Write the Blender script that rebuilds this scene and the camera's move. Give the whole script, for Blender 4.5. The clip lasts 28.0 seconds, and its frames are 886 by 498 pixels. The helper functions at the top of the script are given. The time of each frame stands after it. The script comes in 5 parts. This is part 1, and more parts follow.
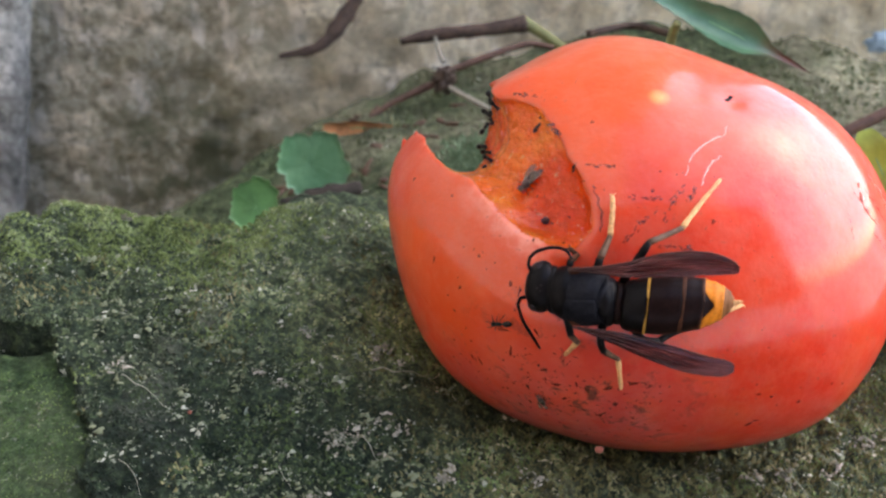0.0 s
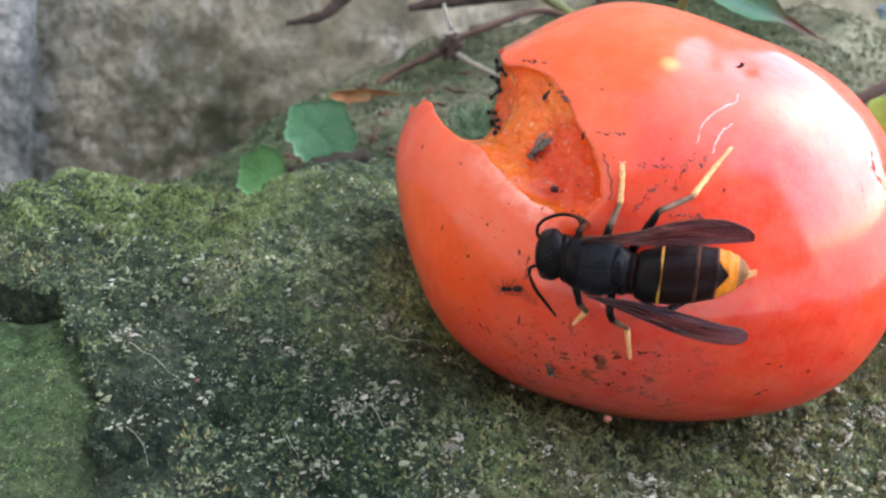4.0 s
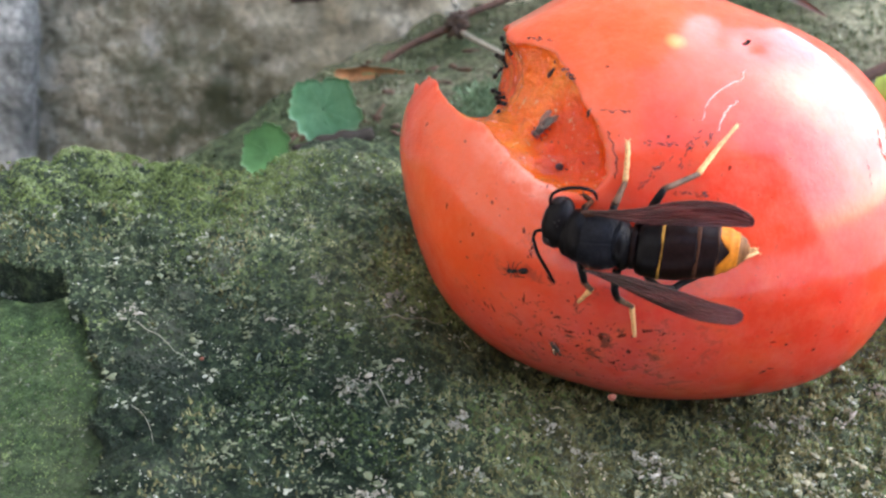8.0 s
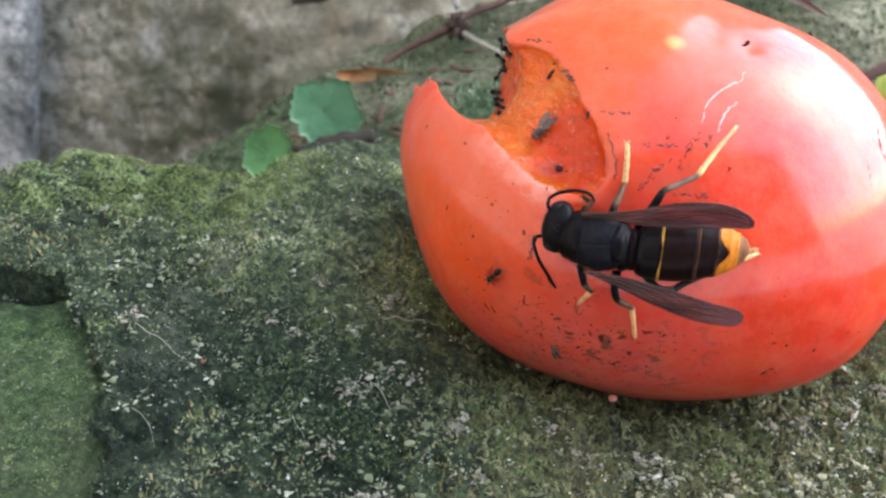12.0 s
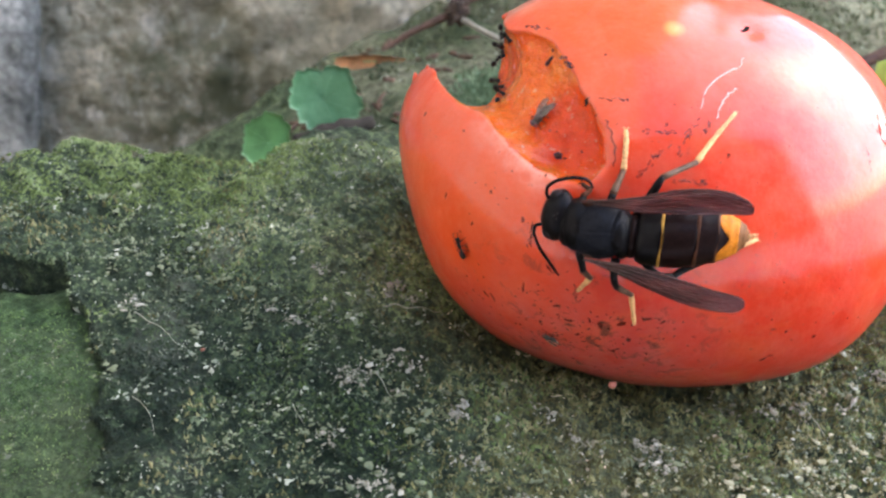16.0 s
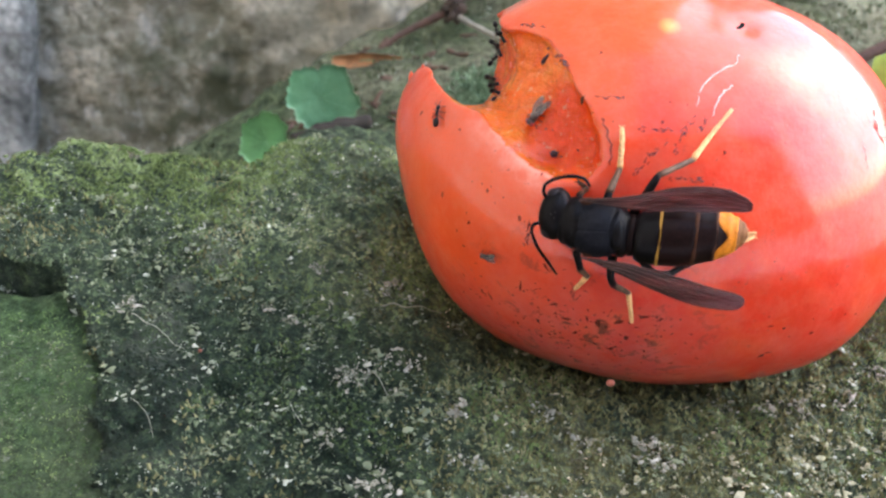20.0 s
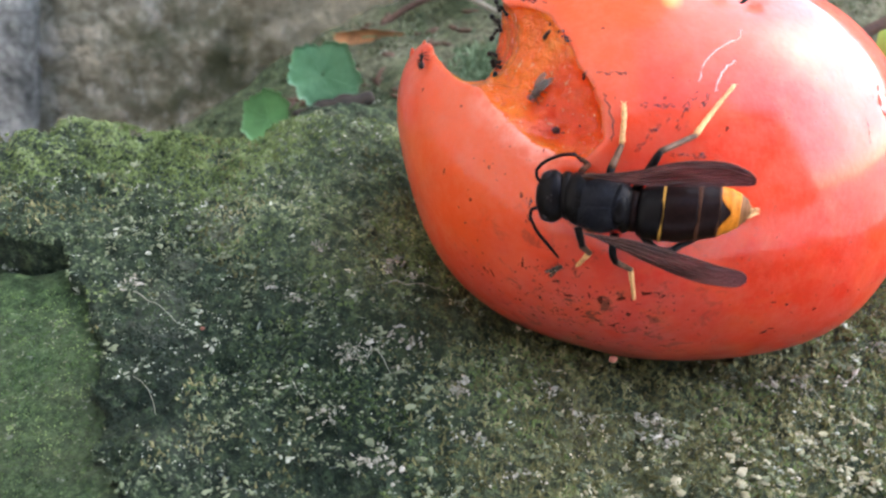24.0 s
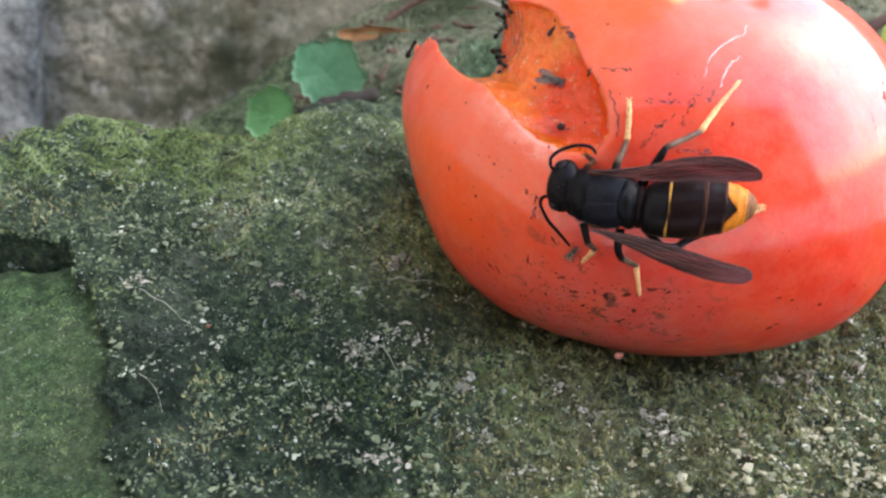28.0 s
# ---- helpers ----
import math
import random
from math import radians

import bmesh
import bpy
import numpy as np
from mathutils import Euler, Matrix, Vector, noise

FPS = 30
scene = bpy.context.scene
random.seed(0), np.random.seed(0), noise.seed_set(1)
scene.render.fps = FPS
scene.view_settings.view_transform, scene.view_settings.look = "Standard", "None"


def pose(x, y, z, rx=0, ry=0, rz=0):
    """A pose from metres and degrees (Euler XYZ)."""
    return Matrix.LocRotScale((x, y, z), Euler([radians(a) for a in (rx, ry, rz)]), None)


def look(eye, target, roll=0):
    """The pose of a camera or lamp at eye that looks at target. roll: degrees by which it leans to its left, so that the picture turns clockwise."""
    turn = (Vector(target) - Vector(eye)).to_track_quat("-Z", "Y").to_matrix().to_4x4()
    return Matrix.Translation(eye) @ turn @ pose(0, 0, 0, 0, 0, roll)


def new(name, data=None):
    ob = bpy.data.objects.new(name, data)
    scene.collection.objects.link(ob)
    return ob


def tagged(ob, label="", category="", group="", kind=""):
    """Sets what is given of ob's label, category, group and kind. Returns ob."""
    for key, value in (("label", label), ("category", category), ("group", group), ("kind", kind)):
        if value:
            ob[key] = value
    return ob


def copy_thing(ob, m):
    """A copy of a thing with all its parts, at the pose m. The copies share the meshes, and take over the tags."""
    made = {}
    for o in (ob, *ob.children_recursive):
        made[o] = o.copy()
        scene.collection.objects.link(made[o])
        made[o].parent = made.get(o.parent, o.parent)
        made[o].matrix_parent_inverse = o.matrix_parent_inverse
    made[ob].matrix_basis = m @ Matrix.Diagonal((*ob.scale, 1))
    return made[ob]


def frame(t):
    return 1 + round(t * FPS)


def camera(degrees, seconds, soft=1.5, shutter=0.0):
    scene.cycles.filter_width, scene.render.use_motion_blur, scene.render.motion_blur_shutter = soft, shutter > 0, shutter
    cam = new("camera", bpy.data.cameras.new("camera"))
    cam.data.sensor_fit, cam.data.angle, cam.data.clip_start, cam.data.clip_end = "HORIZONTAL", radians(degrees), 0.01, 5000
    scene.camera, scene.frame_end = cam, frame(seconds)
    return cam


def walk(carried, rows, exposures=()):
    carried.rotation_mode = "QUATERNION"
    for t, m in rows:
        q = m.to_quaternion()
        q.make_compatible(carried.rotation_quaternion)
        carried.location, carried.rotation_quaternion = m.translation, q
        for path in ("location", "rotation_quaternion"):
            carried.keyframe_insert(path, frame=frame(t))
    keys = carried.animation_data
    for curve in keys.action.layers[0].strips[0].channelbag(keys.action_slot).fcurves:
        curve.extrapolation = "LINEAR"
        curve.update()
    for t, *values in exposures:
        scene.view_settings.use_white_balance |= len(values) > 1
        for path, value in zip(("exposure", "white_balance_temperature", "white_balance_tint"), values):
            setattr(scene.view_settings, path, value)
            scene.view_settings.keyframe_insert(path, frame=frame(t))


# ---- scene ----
cam = camera(40.0, 28.0, soft=2.4)
cam.data.dof.use_dof = True
cam.data.dof.focus_distance = 0.138
cam.data.dof.aperture_fstop = 48.0
PATH = [
    (0, -0, -0, 0.11, 56, 0, -0),
    (0.5, -0.00012, 9e-05, 0.10979, 55.808, -0.025, -0.058),
    (1, -0.00029, -0.00015, 0.10957, 55.832, -0.106, 0.034),
    (1.5, -1e-05, 0.00018, 0.10978, 55.728, -0.075, 0.13),
    (2, -1e-05, 0.00036, 0.10969, 55.497, -0.035, 0.1),
    (2.5, -2e-05, 0.00029, 0.1098, 55.251, 0.08, 0.113),
    (3, -8e-05, 0.00039, 0.10952, 55.128, 0.197, 0.273),
    (3.5, -5e-05, 0.0004, 0.10958, 54.884, 0.159, 0.407),
    (4, -3e-05, 0.00067, 0.10945, 54.544, 0.133, 0.358),
    (4.5, 6e-05, 0.00055, 0.10944, 54.264, 0.205, 0.395),
    (6.5, 7e-05, 0.0009, 0.10936, 53.872, 0.245, 0.587),
    (7, -6e-05, 0.00062, 0.10932, 53.708, 0.273, 0.508),
    (7.5, -1e-05, 0.00078, 0.10916, 53.641, 0.25, 0.535),
    (8, -8e-05, 0.00077, 0.10922, 53.568, 0.251, 0.515),
    (8.5, 0.00049, 0.00102, 0.10952, 53.348, 0.297, 0.528),
    (9, 0.00025, 0.00075, 0.10938, 53.222, 0.336, 0.444),
    (9.5, 0.00013, 0.0007, 0.10936, 53.204, 0.382, 0.497),
    (10, 0.00016, 0.00071, 0.10937, 53.243, 0.402, 0.548),
    (10.5, 0.00025, 0.00054, 0.10953, 53.363, 0.433, 0.528),
    (11, 0.0002, 0.00074, 0.1095, 53.433, 0.444, 0.53),
    (11.5, 0.00025, 0.00088, 0.10935, 53.428, 0.492, 0.541),
    (12, 0.00039, 0.00089, 0.10953, 53.529, 0.532, 0.566),
    (12.5, 0.00013, 0.00091, 0.10927, 53.36, 0.461, 0.453),
    (14.5, 0.00062, 0.00097, 0.10959, 52.817, 0.543, 0.305),
    (15, 0.00076, 0.00116, 0.10962, 52.885, 0.614, 0.368),
    (15.5, 0.00072, 0.00112, 0.10963, 52.95, 0.704, 0.423),
    (16, 0.00063, 0.00106, 0.10964, 52.858, 0.753, 0.478),
    (16.5, 0.00064, 0.00095, 0.10961, 52.922, 0.827, 0.418),
    (17, 0.00068, 0.00128, 0.10942, 52.78, 0.873, 0.401),
    (17.5, 0.00073, 0.001, 0.10971, 52.64, 0.888, 0.325),
    (18, 0.0008, 0.00108, 0.10976, 52.649, 0.943, 0.286),
    (18.5, 0.00103, 0.00123, 0.1099, 52.604, 0.969, 0.278),
    (19, 0.0009, 0.00109, 0.10977, 52.701, 1.048, 0.222),
    (19.5, 0.00101, 0.00125, 0.10986, 52.848, 1.085, 0.309),
    (20, 0.00105, 0.00131, 0.10983, 52.685, 1.103, 0.253),
    (20.5, 0.00109, 0.00133, 0.10994, 52.664, 1.055, 0.279),
    (21, 0.00111, 0.00128, 0.10999, 52.529, 1.1, 0.209),
    (21.5, 0.00109, 0.00157, 0.10981, 52.141, 1.193, 0.071),
    (23.5, 0.0013, 0.00173, 0.10984, 51.816, 1.391, 0.297),
    (24, 0.00132, 0.00153, 0.1097, 51.593, 1.38, 0.296),
    (24.5, 0.00137, 0.00142, 0.10988, 51.536, 1.448, 0.362),
    (25, 0.00139, 0.00172, 0.10984, 51.641, 1.554, 0.398),
    (25.5, 0.00116, 0.00153, 0.10982, 51.726, 1.521, 0.421),
    (26, 0.00158, 0.00182, 0.11014, 51.669, 1.618, 0.396),
    (26.5, 0.0014, 0.00155, 0.10982, 51.548, 1.616, 0.324),
    (27, 0.00153, 0.00176, 0.1099, 51.465, 1.646, 0.311),
    (27.5, 0.00147, 0.00161, 0.10987, 51.447, 1.635, 0.322),
    (28, 0.00116, 0.00155, 0.10978, 51.408, 1.629, 0.33),
]
walk(cam, [(t, pose(*p)) for t, *p in PATH], [(0, 2.47, 6950, 13), (1.5, 2.47, 6950, 13), (3.5, 2.83, 6600, 9), (28, 2.86, 6600, 9)])

# ---- light: a bright hazy sky, a soft low sun behind thin cloud on the right ----
SUN_UP, SUN_ROUND = 40, 72
world = bpy.data.worlds.new("sky")
scene.world = world
world.use_nodes = True
wn = world.node_tree.nodes
sky = wn.new("ShaderNodeTexSky")
sky.sky_type, sky.sun_disc = "NISHITA", False
sky.sun_elevation, sky.sun_rotation = radians(SUN_UP), radians(SUN_ROUND)
sky.air_density, sky.dust_density = 1.0, 1.0
world.node_tree.links.new(sky.outputs[0], wn["Background"].inputs[0])
wn["Background"].inputs[1].default_value = 0.15
sun_data = bpy.data.lights.new("sun", "SUN")
sun_data.energy, sun_data.angle, sun_data.color = 0.25, radians(90), (0.88, 0.91, 1.0)
sun = new("sun", sun_data)
sd = Vector((math.sin(radians(SUN_ROUND)) * math.cos(radians(SUN_UP)), math.cos(radians(SUN_ROUND)) * math.cos(radians(SUN_UP)), math.sin(radians(SUN_UP))))
sun.matrix_world = look(sd, (0, 0, 0))


# ---- materials ----
class Mat:
    """A node material with a few shorthands; coordinates are metres in the object's space."""

    def __init__(self, name, rough=0.6, **inputs):
        self.m = bpy.data.materials.new(name)
        self.m.use_nodes = True
        self.t = self.m.node_tree
        self.b = self.t.nodes["Principled BSDF"]
        self.b.inputs["Roughness"].default_value = rough
        for k, v in inputs.items():
            self.b.inputs[k.replace("_", " ")].default_value = v
        self.co = self.t.nodes.new("ShaderNodeTexCoord").outputs["Object"]

    def set(self, name, out):
        if hasattr(out, "is_output"):
            self.t.links.new(out, self.b.inputs[name])
        else:
            self.b.inputs[name].default_value = out
        return self

    def noise(self, size, detail=4, rough=0.6, stretch=None, warp=0.0):
        """Noise with features of about that many millimetres."""
        n = self.t.nodes.new("ShaderNodeTexNoise")
        n.inputs["Scale"].default_value, n.inputs["Detail"].default_value = 1000.0 / size, detail
        n.inputs["Roughness"].default_value, n.inputs["Distortion"].default_value = rough, warp
        co = self.co
        if stretch:
            v = self.t.nodes.new("ShaderNodeMapping")
            v.inputs["Scale"].default_value = stretch
            self.t.links.new(co, v.inputs[0])
            co = v.outputs[0]
        self.t.links.new(co, n.inputs["Vector"])
        return n.outputs["Fac"]

    def ramp(self, fac, *stops):
        """stops: (place, colour or grey)."""
        r = self.t.nodes.new("ShaderNodeValToRGB")
        e = r.color_ramp.elements
        while len(e) < len(stops):
            e.new(0.5)
        for el, (p, c) in zip(e, stops):
            el.position = p
            el.color = (c, c, c, 1) if isinstance(c, (int, float)) else (*c, 1)
        self.t.links.new(fac, r.inputs[0])
        return r.outputs["Color"]

    def mix(self, fac, a, b, kind="MIX"):
        n = self.t.nodes.new("ShaderNodeMix")
        n.data_type, n.blend_type = "RGBA", kind
        for k, v in ((0, fac), (6, a), (7, b)):
            if hasattr(v, "is_output"):
                self.t.links.new(v, n.inputs[k])
            else:
                n.inputs[k].default_value = v if k == 0 else (*v, 1)
        return n.outputs[2]

    def calc(self, kind, a, b=0.0):
        n = self.t.nodes.new("ShaderNodeMath")
        n.operation, n.use_clamp = kind, kind == "MULTIPLY"
        for k, v in ((0, a), (1, b)):
            if hasattr(v, "is_output"):
                self.t.links.new(v, n.inputs[k])
            else:
                n.inputs[k].default_value = v
        return n.outputs[0]

    def axis(self, which):
        n = self.t.nodes.new("ShaderNodeSeparateXYZ")
        self.t.links.new(self.co, n.inputs[0])
        return n.outputs[which]

    def near(self, place, size, soft):
        """1 inside size metres of a place, falling to 0 over soft metres."""
        n = self.t.nodes.new("ShaderNodeVectorMath")
        n.operation = "DISTANCE"
        self.t.links.new(self.co, n.inputs[0])
        n.inputs[1].default_value = place
        r = self.t.nodes.new("ShaderNodeMapRange")
        r.inputs[1].default_value, r.inputs[2].default_value = size, size + soft
        r.inputs[3].default_value, r.inputs[4].default_value = 1.0, 0.0
        self.t.links.new(n.outputs["Value"], r.inputs[0])
        return r.outputs[0]

    def stored(self, name):
        """A number stored at the mesh's points."""
        n = self.t.nodes.new("ShaderNodeAttribute")
        n.attribute_name = name
        return n.outputs["Fac"]

    def bump(self, height, depth, strength=1.0):
        n = self.t.nodes.new("ShaderNodeBump")
        n.inputs["Distance"].default_value, n.inputs["Strength"].default_value = depth, strength
        self.t.links.new(height, n.inputs["Height"])
        old = self.b.inputs["Normal"].links
        if old:
            self.t.links.new(old[0].from_socket, n.inputs["Normal"])
        self.t.links.new(n.outputs[0], self.b.inputs["Normal"])
        return self


def plain(name, colour, rough=0.5, size=1.0, vary=0.25, **more):
    """A surface of nearly one colour with fine grain."""
    m = Mat(name, rough, **more)
    dark = tuple(c * (1 - vary) for c in colour)
    lite = tuple(min(1, c * (1 + vary)) for c in colour)
    m.set("Base Color", m.ramp(m.noise(size), (0.3, dark), (0.7, lite)))
    return m


def mossy(name, bare, moss, deep, cover, flecks=0.5, fine=1.0):
    """Weathered stone under moss and crusts of lichen."""
    m = Mat(name, 0.95)
    m.set("Specular IOR Level", 0.15)
    grain = m.noise(0.9 * fine, 6, 0.7)
    blot = m.noise(9 * fine, 5, 0.65)
    big = m.noise(38 * fine, 3, 0.5)
    stone = m.ramp(grain, (0.37, tuple(c * 0.4 for c in bare)), (0.5, bare), (0.64, tuple(min(1, c * 1.6) for c in bare)))
    green = m.ramp(m.noise(1.4 * fine, 6, 0.75), (0.33, tuple(c * 0.35 for c in deep)), (0.5, deep), (0.66, moss))
    cov = m.ramp(m.calc("ADD", m.calc("MULTIPLY", blot, 0.6), m.calc("MULTIPLY", big, 0.4)), (cover - 0.1, 1.0), (cover + 0.1, 0.0))
    col = m.mix(cov, stone, green)
    spots = m.ramp(m.calc("MULTIPLY", m.ramp(m.noise(1.3 * fine, 3, 0.6, warp=0.6), (0.62, 0.0), (0.67, 1.0)), m.ramp(m.noise(6 * fine, 3), (0.48, 0.0), (0.62, 1.0))), (0.2, 0.0), (0.7, 1.0))
    col = m.mix(m.calc("MULTIPLY", spots, flecks), col, (0.5, 0.52, 0.44))
    m.set("Base Color", col)
    m.bump(m.noise(3.0 * fine, 6, 0.7), 0.0012)
    m.bump(grain, 0.0006)
    return m


def old_wall():
    """Beige weathered stone with grey grain, dark pits and patches of algae."""
    m = Mat("old_wall", 0.95)
    m.set("Specular IOR Level", 0.15)
    grain, blot, big = m.noise(2.2, 6, 0.75), m.noise(11, 5, 0.7), m.noise(60, 3, 0.55)
    col = m.ramp(grain, (0.39, (0.30, 0.26, 0.20)), (0.5, (0.74, 0.65, 0.50)), (0.59, (0.95, 0.87, 0.71)))
    col = m.mix(m.ramp(blot, (0.42, 0.6), (0.52, 0.0)), col, (0.29, 0.27, 0.20))
    col = m.mix(m.ramp(m.noise(4, 4, 0.6), (0.58, 0.0), (0.66, 0.75)), col, (0.86, 0.78, 0.6))
    col = m.mix(m.ramp(m.noise(15, 6, 0.75, warp=0.3), (0.42, 0.75), (0.54, 0.0)), col, (0.22, 0.20, 0.155))
    col = m.mix(m.ramp(m.noise(8, 5, 0.7, (1, 1, 0.5)), (0.54, 0.0), (0.60, 0.85)), col, (0.95, 0.88, 0.78))
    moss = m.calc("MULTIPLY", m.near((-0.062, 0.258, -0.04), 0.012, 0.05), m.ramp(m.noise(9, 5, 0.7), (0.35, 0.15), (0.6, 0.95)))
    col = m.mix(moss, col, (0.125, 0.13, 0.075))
    lime = m.calc("MULTIPLY", m.near((0.08, 0.258, 0.04), 0.085, 0.07), m.ramp(big, (0.35, 0.45), (0.6, 0.95)))
    col = m.mix(m.calc("MULTIPLY", lime, m.ramp(m.noise(5, 5, 0.7), (0.4, 0.55), (0.55, 1.0))), col, (0.92, 0.80, 0.56))
    m.set("Base Color", col)
    m.bump(m.noise(6, 6, 0.7), 0.002)
    m.bump(grain, 0.0008)
    return m


def part(name, bm, material, parent=None, label="", smooth=True):
    me = bpy.data.meshes.new(name)
    bm.to_mesh(me)
    bm.free()
    if smooth:
        me.polygons.foreach_set("use_smooth", [True] * len(me.polygons))
    for x in material if isinstance(material, (list, tuple)) else [material]:
        me.materials.append(x.m)
    ob = new(name, me)
    ob.parent = parent
    return tagged(ob, label)


def mesh_of(name, verts, faces, material, parent=None, label="", smooth=True):
    me = bpy.data.meshes.new(name)
    me.from_pydata(verts, [], faces)
    me.validate()
    if smooth:
        me.polygons.foreach_set("use_smooth", [True] * len(me.polygons))
    for x in material if isinstance(material, (list, tuple)) else [material]:
        me.materials.append(x.m)
    ob = new(name, me)
    ob.parent = parent
    return tagged(ob, label)


def fbm(x, y, z=0.0, octaves=5, gain=0.5):
    return sum(noise.noise((x * 2**k, y * 2**k, z * 2**k + k * 7.3)) * gain**k for k in range(octaves))


def step(a, b, v):
    t = max(0.0, min(1.0, (v - a) / (b - a)))
    return t * t * (3 - 2 * t)


def sheet(nx, ny, at):
    """A grid of (nx+1)(ny+1) points at(u, v), u and v from 0 to 1: vertices and faces."""
    verts = [at(i / nx, j / ny) for j in range(ny + 1) for i in range(nx + 1)]
    w = nx + 1
    faces = [(j * w + i, j * w + i + 1, (j + 1) * w + i + 1, (j + 1) * w + i) for j in range(ny) for i in range(nx)]
    return verts, faces


def block(nx, ny, at, foot, skip=()):
    """A sheet with sides down to the height foot, all round but for the named sides."""
    verts, faces = sheet(nx, ny, at)
    w = nx + 1
    sides = {"front": range(nx, -1, -1), "back": [ny * w + i for i in range(w)], "left": [j * w for j in range(ny + 1)], "right": [j * w + nx for j in range(ny, -1, -1)]}
    for name, run in sides.items():
        if name in skip:
            continue
        n = len(verts)
        run = list(run)
        verts += [(verts[k][0], verts[k][1], foot) for k in run]
        faces += [(run[i], run[i + 1], n + i + 1, n + i) for i in range(len(run) - 1)]
    return verts, faces


def tube(points, radii, sides=10, caps=True, squash=1.0, up=(0, 0, 1)):
    """A tube through points with a radius at each: a bmesh. squash flattens it along up."""
    bm = bmesh.new()
    pts = [Vector(p) for p in points]
    rings = []
    for i, p in enumerate(pts):
        d = (pts[min(i + 1, len(pts) - 1)] - pts[max(i - 1, 0)]).normalized()
        a = d.cross(Vector(up))
        a = a.normalized() if a.length > 1e-6 else d.orthogonal().normalized()
        b = a.cross(d)
        rings.append([bm.verts.new(p + radii[i] * (math.cos(k * math.tau / sides) * a + squash * math.sin(k * math.tau / sides) * b)) for k in range(sides)])
    for r, s in zip(rings, rings[1:]):
        for k in range(sides):
            bm.faces.new((r[k], r[(k + 1) % sides], s[(k + 1) % sides], s[k]))
    if caps:
        bm.faces.new(rings[0][::-1])
        bm.faces.new(rings[-1])
    bmesh.ops.recalc_face_normals(bm, faces=bm.faces)
    return bm


def curve(points, n):
    """n + 1 points on a smooth curve through the given ones."""
    p = [Vector(q) for q in points]
    out = []
    for i in range(n + 1):
        s = i / n * (len(p) - 1)
        k = min(int(s), len(p) - 2)
        t = s - k
        a, b, c, d = p[max(k - 1, 0)], p[k], p[k + 1], p[min(k + 2, len(p) - 1)]
        out.append(0.5 * (2 * b + (c - a) * t + (2 * a - 5 * b + 4 * c - d) * t * t + (3 * b - a - 3 * c + d) * t**3))
    return out


STONE = mossy("mossy_stone", (0.11, 0.112, 0.085), (0.10, 0.135, 0.065), (0.034, 0.048, 0.031), 0.66, 0.8)
LOWSTONE = mossy("algae_stone", (0.08, 0.105, 0.055), (0.105, 0.16, 0.066), (0.044, 0.074, 0.033), 0.6, 0.3)
BACKROCK = mossy("back_stone", (0.165, 0.155, 0.105), (0.12, 0.15, 0.072), (0.05, 0.066, 0.034), 0.53, 0.5, 1.6)
WALL = old_wall()
PILLAR = mossy("grey_block", (0.6, 0.59, 0.56), (0.36, 0.36, 0.33), (0.14, 0.14, 0.13), 0.47, 0.6, 2.2)

MM = 0.001


def along(points, v):
    """A value read off a table of (place, value), smoothly."""
    if v <= points[0][0]:
        return points[0][1]
    for (a, p), (b, q) in zip(points, points[1:]):
        if v <= b:
            return p + (q - p) * step(a, b, v)
    return points[-1][1]


# ---- the stone that carries the fruit ----
REAR_EDGE = [(-120, 132), (-70, 138), (-62, 140), (-52, 144.3), (-42, 144), (-33, 142), (-28, 143.5), (-22, 153.0), (-18, 155), (-12, 155.6), (-6, 153.8), (20, 149), (60, 152), (100, 150)]
LEFT_EDGE = [(60, -27), (87, -35.6), (91, -37), (97, -38.8), (103, -40.6), (109, -42.6), (114, -45), (117, -48), (118.5, -54), (119.5, -75), (120, -140)]


def stone_top(x, y):
    """Height of the main stone's upper face, in mm."""
    z = 11.5 + 9 * math.tanh(-x / 40) + 0.05 * (y - 110) + 1.1 * fbm(x / 26, y / 26, 1.0) + 0.9 * fbm(x / 8, y / 8, 14.0, 3, 0.6) + 0.8 * fbm(x / 3.4, y / 3.4, 4.0, 3, 0.65) - 1.3 * max(0.0, fbm(x / 9, y / 3.6, 41.0, 4, 0.6) - 0.12)
    return z - 4.6 * math.exp(-((x - 24) ** 2 + (y - 126) ** 2) / 620)


def off_left(x, y):
    """How far a place lies outside the broken left front of the stone, in mm."""
    return along(LEFT_EDGE, y) + 1.7 * fbm(x / 7, y / 7, 8.0, 4, 0.65) - x if y < 119 else -9.0


def stone_point(u, v):
    x = -130 + 260 * u
    yb = along(REAR_EDGE, x) + 0.8 * fbm(x / 7, 0.3, 2.0, 4)
    y = 40 + (yb - 40) * min(v / 0.92, 1.0)
    z = stone_top(x, y)
    z -= 1.6 * step(yb - 7, yb, y) + 34 * step(0.0, 1.4, off_left(x, y))
    if v > 0.92:
        q = (v - 0.92) / 0.08
        y += 5 * math.sin(q * 1.5)
        z -= 60 * q**1.6
    return (x * MM, y * MM, z * MM)


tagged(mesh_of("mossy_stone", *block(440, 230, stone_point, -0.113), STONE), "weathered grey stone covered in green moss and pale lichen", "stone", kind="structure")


def low_top(x, y):
    return 16.5 - 0.055 * (117 - y) + 0.02 * (x + 60) + 1.1 * fbm(x / 14, y / 14, 5.0) + 0.4 * fbm(x / 3.5, y / 3.5, 6.0, 3)


